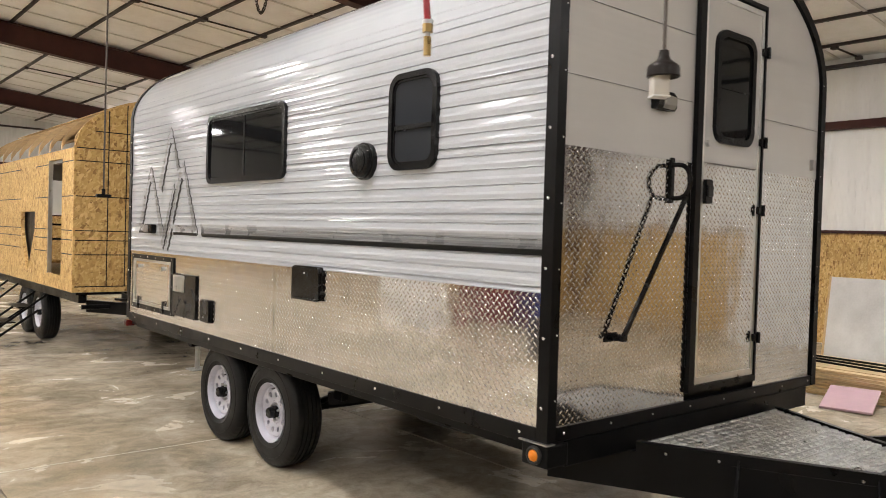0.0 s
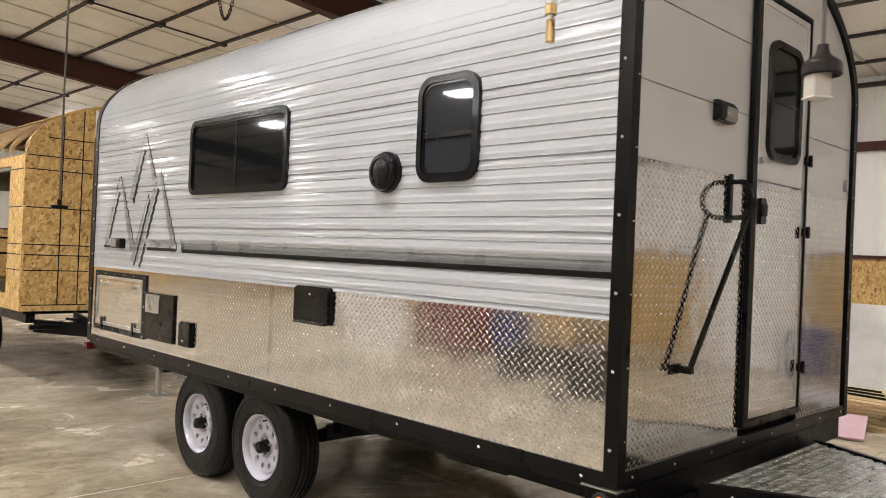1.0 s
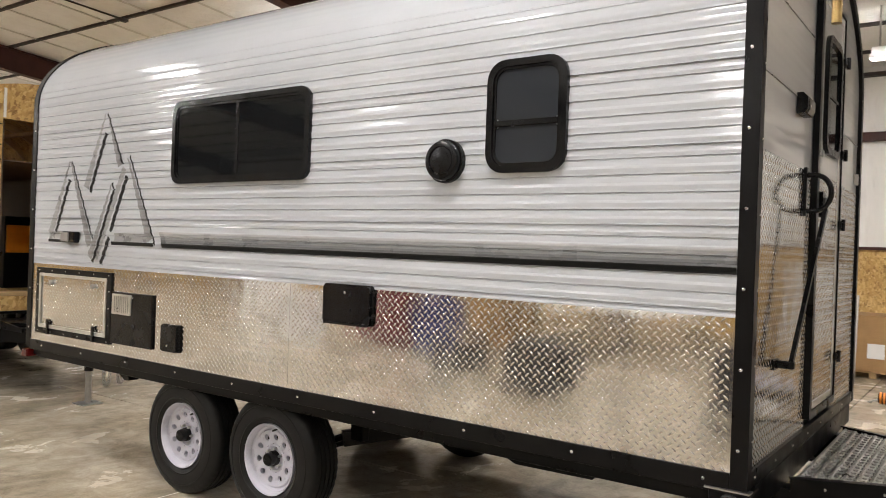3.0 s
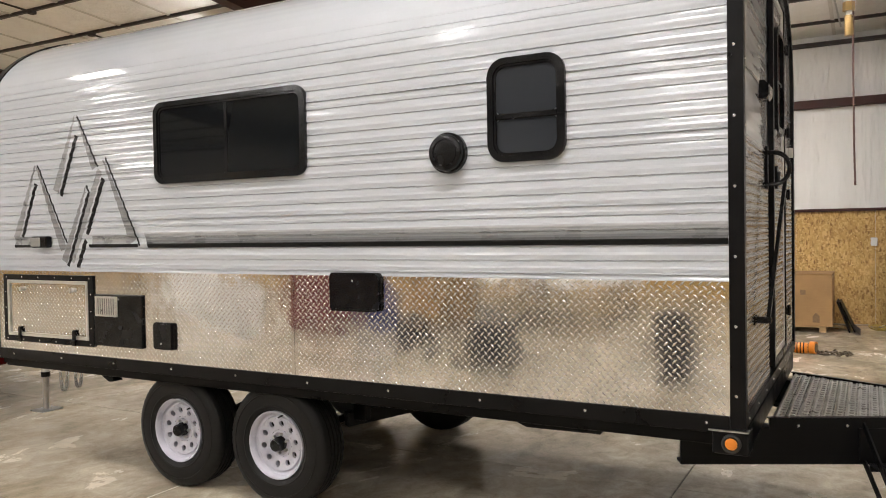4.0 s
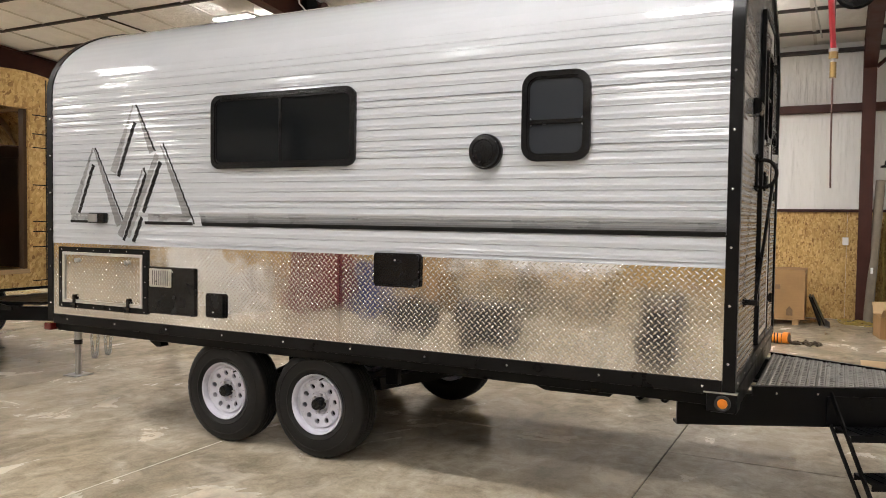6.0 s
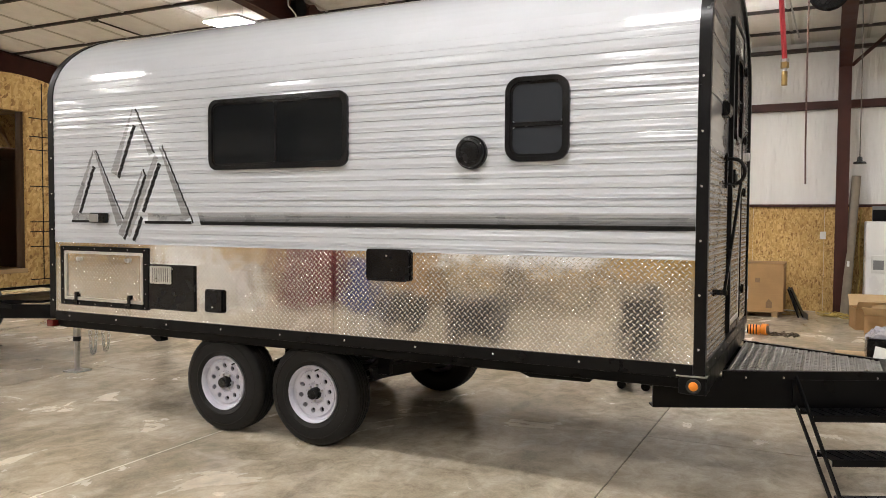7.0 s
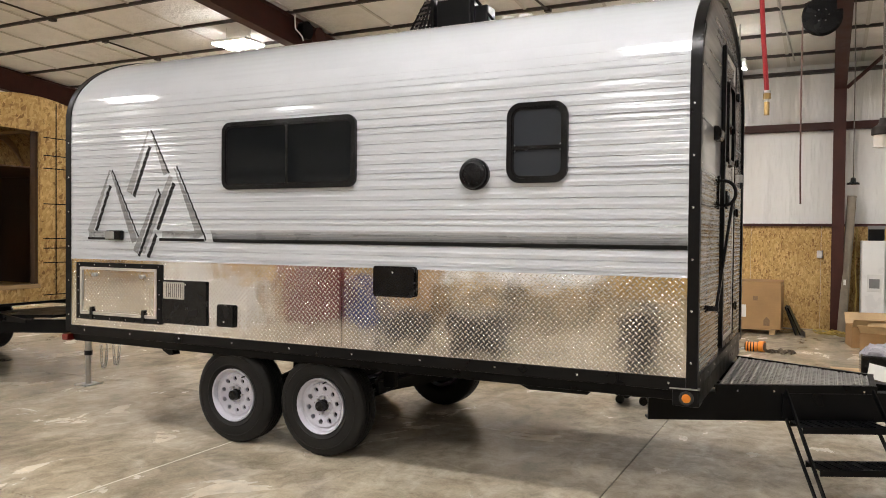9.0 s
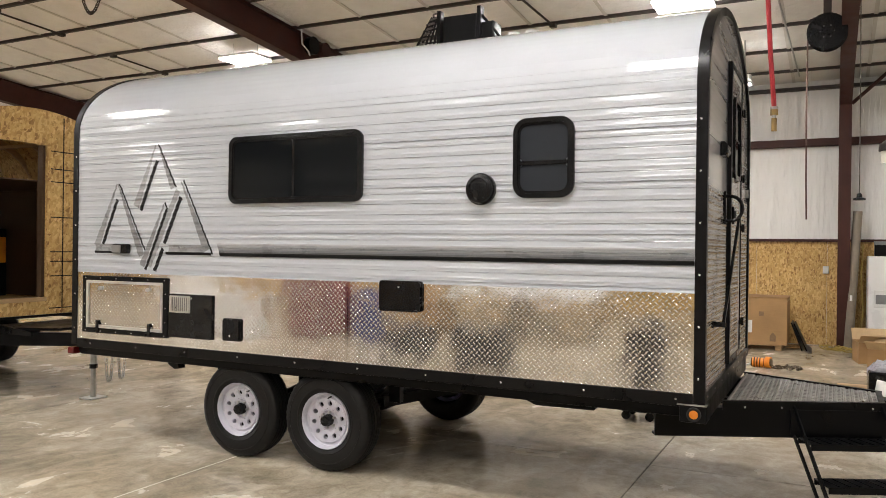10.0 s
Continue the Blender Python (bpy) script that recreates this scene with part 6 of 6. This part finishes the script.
for yy in (0.95, 1.6, 2.3):
    part("prop", beam(B(), (8.95, yy, 0.0), (8.70, yy, 1.0), 0.04, 0.04, (0, 1, 0)), M_PINE, t)
part("foot_rail", box(B(), (8.90, 0.85, 0.0), (9.0, 2.4, 0.04)), M_PINE, t)
t = thing("floor_rack", (4.55, 0.10, 0), "low black steel frame lying on the floor", "frame")
part("rack_bar", beam(B(), (4.2, 0.42, 0.05), (4.75, 0.12, 0.05), 0.04, 0.08), M_BLACK, t)
part("rack_bar", beam(B(), (4.75, 0.12, 0.05), (4.45, -0.05, 0.05), 0.03, 0.05), M_STEEL, t)

# a low dolly behind the trailer
t = thing("floor_dolly", (3.05, 1.02, 0), "low black dolly on casters behind the trailer", "dolly")
part("platform", box(B(), (2.86, 0.86, 0.09), (3.24, 1.18, 0.13), 0.01), M_BLACK, t)
for xx in (2.91, 3.19):
    for yy in (0.90, 1.14):
        part("caster", rod(B(), (xx - 0.015, yy, 0.045), (xx + 0.015, yy, 0.045), 0.045, 14), M_PLASTIC, t)


# ---- far side of the hall, seen only mirrored in the skirt ----
t = thing("tool_cabinet", (-7.4, 8.02, 0), "tall red enamel tool cabinet with drawers", "cabinet")
part("carcass", box(B(), (-7.75, 7.47, 0.06), (-7.05, 8.57, 1.40), 0.01), M_REDCAB, t)
for k in range(6):
    d = part("drawer", box(B(), (-7.05, 7.51, 0.10 + k * 0.212), (-7.03, 8.53, 0.295 + k * 0.212), 0.004), M_REDCAB, t)
    part("handle", box(B(), (-7.03, 7.67, 0.255 + k * 0.212), (-7.012, 8.37, 0.272 + k * 0.212), 0.003), M_ALU, d)
for yy in (7.57, 8.47):
    part("caster", rod(B(), (-7.4, yy - 0.02, 0.03), (-7.4, yy + 0.02, 0.03), 0.03, 14), M_PLASTIC, t)
t = thing("blue_barrel", (-7.65, 7.05, 0), "blue plastic barrel standing on the floor", "barrel")
part("drum_body", lathe(B(), [(0, 0.0), (0, 0.27), (0.03, 0.29), (0.3, 0.30), (0.33, 0.29), (0.6, 0.29), (0.63, 0.30), (0.86, 0.29), (0.9, 0.27), (0.9, 0.0)], 32, "Z"), M_BLUE, t, soft=True, m=Matrix.Translation((-7.65, 7.05, 0)))
wb = thing("workbench", (-9.0, 4.6, 0), "long dark steel workbench with a white top", "workbench")
part("worktop", box(B(), (-9.5, 3.0, 0.86), (-8.6, 6.2, 0.91), 0.006), M_WHITE, wb)
part("lower_shelf", box(B(), (-9.45, 3.05, 0.2), (-8.65, 6.15, 0.23)), M_BLACK, wb)
part("back_panel", box(B(), (-9.5, 3.0, 0.91), (-9.47, 6.2, 1.5)), M_WHITE, wb)
for xx in (-9.45, -8.66):
    for yy in (3.06, 4.6, 6.14):
        part("leg", box(B(), (xx - 0.03, yy - 0.03, 0), (xx + 0.03, yy + 0.03, 0.86)), M_BLACK, wb)
t = thing("tool_chest", (-5.3, 3.7, 0), "low dark grey tool chest standing on the floor", "tool chest")
part("chest_body", box(B(), (-5.6, 3.36, 0.05), (-5.0, 4.04, 0.54), 0.015), M_GREYBIN, t)
part("chest_lid", box(B(), (-5.62, 3.34, 0.54), (-4.98, 4.06, 0.62), 0.015), M_GREYBIN, t)
for yy in (3.45, 3.95):
    part("skid", box(B(), (-5.55, yy - 0.04, 0.0), (-5.05, yy + 0.04, 0.05)), M_BLACK, t)
t = thing("white_appliance", (-9.3, 13.2, 0), "white boxed appliance standing on the floor", "appliance")
part("case", box(B(), (-9.8, 12.6, 0.02), (-9.0, 13.8, 1.1), 0.02), M_WHITE, t)
part("lid", box(B(), (-9.82, 12.58, 1.1), (-8.98, 13.82, 1.14), 0.01), M_WHITE, t)

# what stands on the concrete goes down to its level
for ob in list(scene.collection.objects):
    if ob.name in BASE and ob not in (trailer, bare, door) and ob.name != "wall_outlet" and (abs(ob.location.z) < 1e-6 or ob.location.x > 3 and ob.location.z < 2):
        x, y = ob.location.x, ob.location.y
        east = 0.033 if x > 3 else 0.0
        ob.matrix_basis = Matrix.Translation((east * (x + 4.79), east * (y + 0.69), FLOOR)) @ ob.matrix_basis

# boxes out of view, placed for the patches they mirror in the tread plates
for x, y, w, d, h, mat, nm, lb in ((-5.15, 1.40, 0.42, 0.42, 0.72, M_GREYBIN, "grey_bin", "dark grey plastic bin standing on the floor"),
                                   (-9.6, 6.9, 1.0, 0.9, 1.0, M_CARD, "added_carton", "added brown carton, out of view, for contrast in the skirt's reflection"),
                                   (-6.1, 5.35, 0.5, 0.6, 0.45, M_GREYBIN, "grey_crate", "dark grey plastic crate standing on the floor"),
                                   (-6.7, 9.4, 0.6, 0.9, 0.8, M_WHITE, "white_carton", "white carton standing on the floor"),
                                   (10.75, -3.1, 0.7, 0.55, 0.7, M_BLUE, "blue_bin", "blue plastic bin standing by the wall"),
                                   (10.85, -4.25, 0.6, 1.6, 1.95, M_WHITE, "white_cabinet", "tall white cabinet standing by the wall")):
    t = thing(nm, (x, y, FLOOR), lb, "box")
    part("case", box(B(), (x - w / 2, y - d / 2, FLOOR), (x + w / 2, y + d / 2, FLOOR + h), 0.015), mat, t)
    part("lid", box(B(), (x - w / 2 - 0.01, y - d / 2 - 0.01, FLOOR + h), (x + w / 2 + 0.01, y + d / 2 + 0.01, FLOOR + h + 0.03), 0.008), mat, t)


# ---- floor slabs between the saw cuts ----
CUT_X, CUT_Y, PITCH = 1.56, 0.622, 3.05
slab = box(B(), (0.005, 0.005, -0.02), (PITCH - 0.005, PITCH - 0.005, 0.0), 0.0015, 1)
me_slab = bpy.data.meshes.new("slab")
slab.to_mesh(me_slab)
slab.free()
me_slab.materials.append(M_FLOOR)
for i in range(-7, 4):
    for j in range(-5, 11):
        hang("slab", me_slab, floor, m=Matrix.Translation((CUT_X + i * PITCH, CUT_Y + j * PITCH, FLOOR)))
# filler along this cut is paler than the rest: caught light in its colour
hang_line = box(B(), (-14.0, CUT_Y + PITCH - 0.0055, FLOOR - 0.011), (0.16, CUT_Y + PITCH + 0.0055, FLOOR + 0.0006))
part("lit_filler_strip", hang_line, M_LIT_FILLER, floor, "saw-cut filler, pale where it catches light")
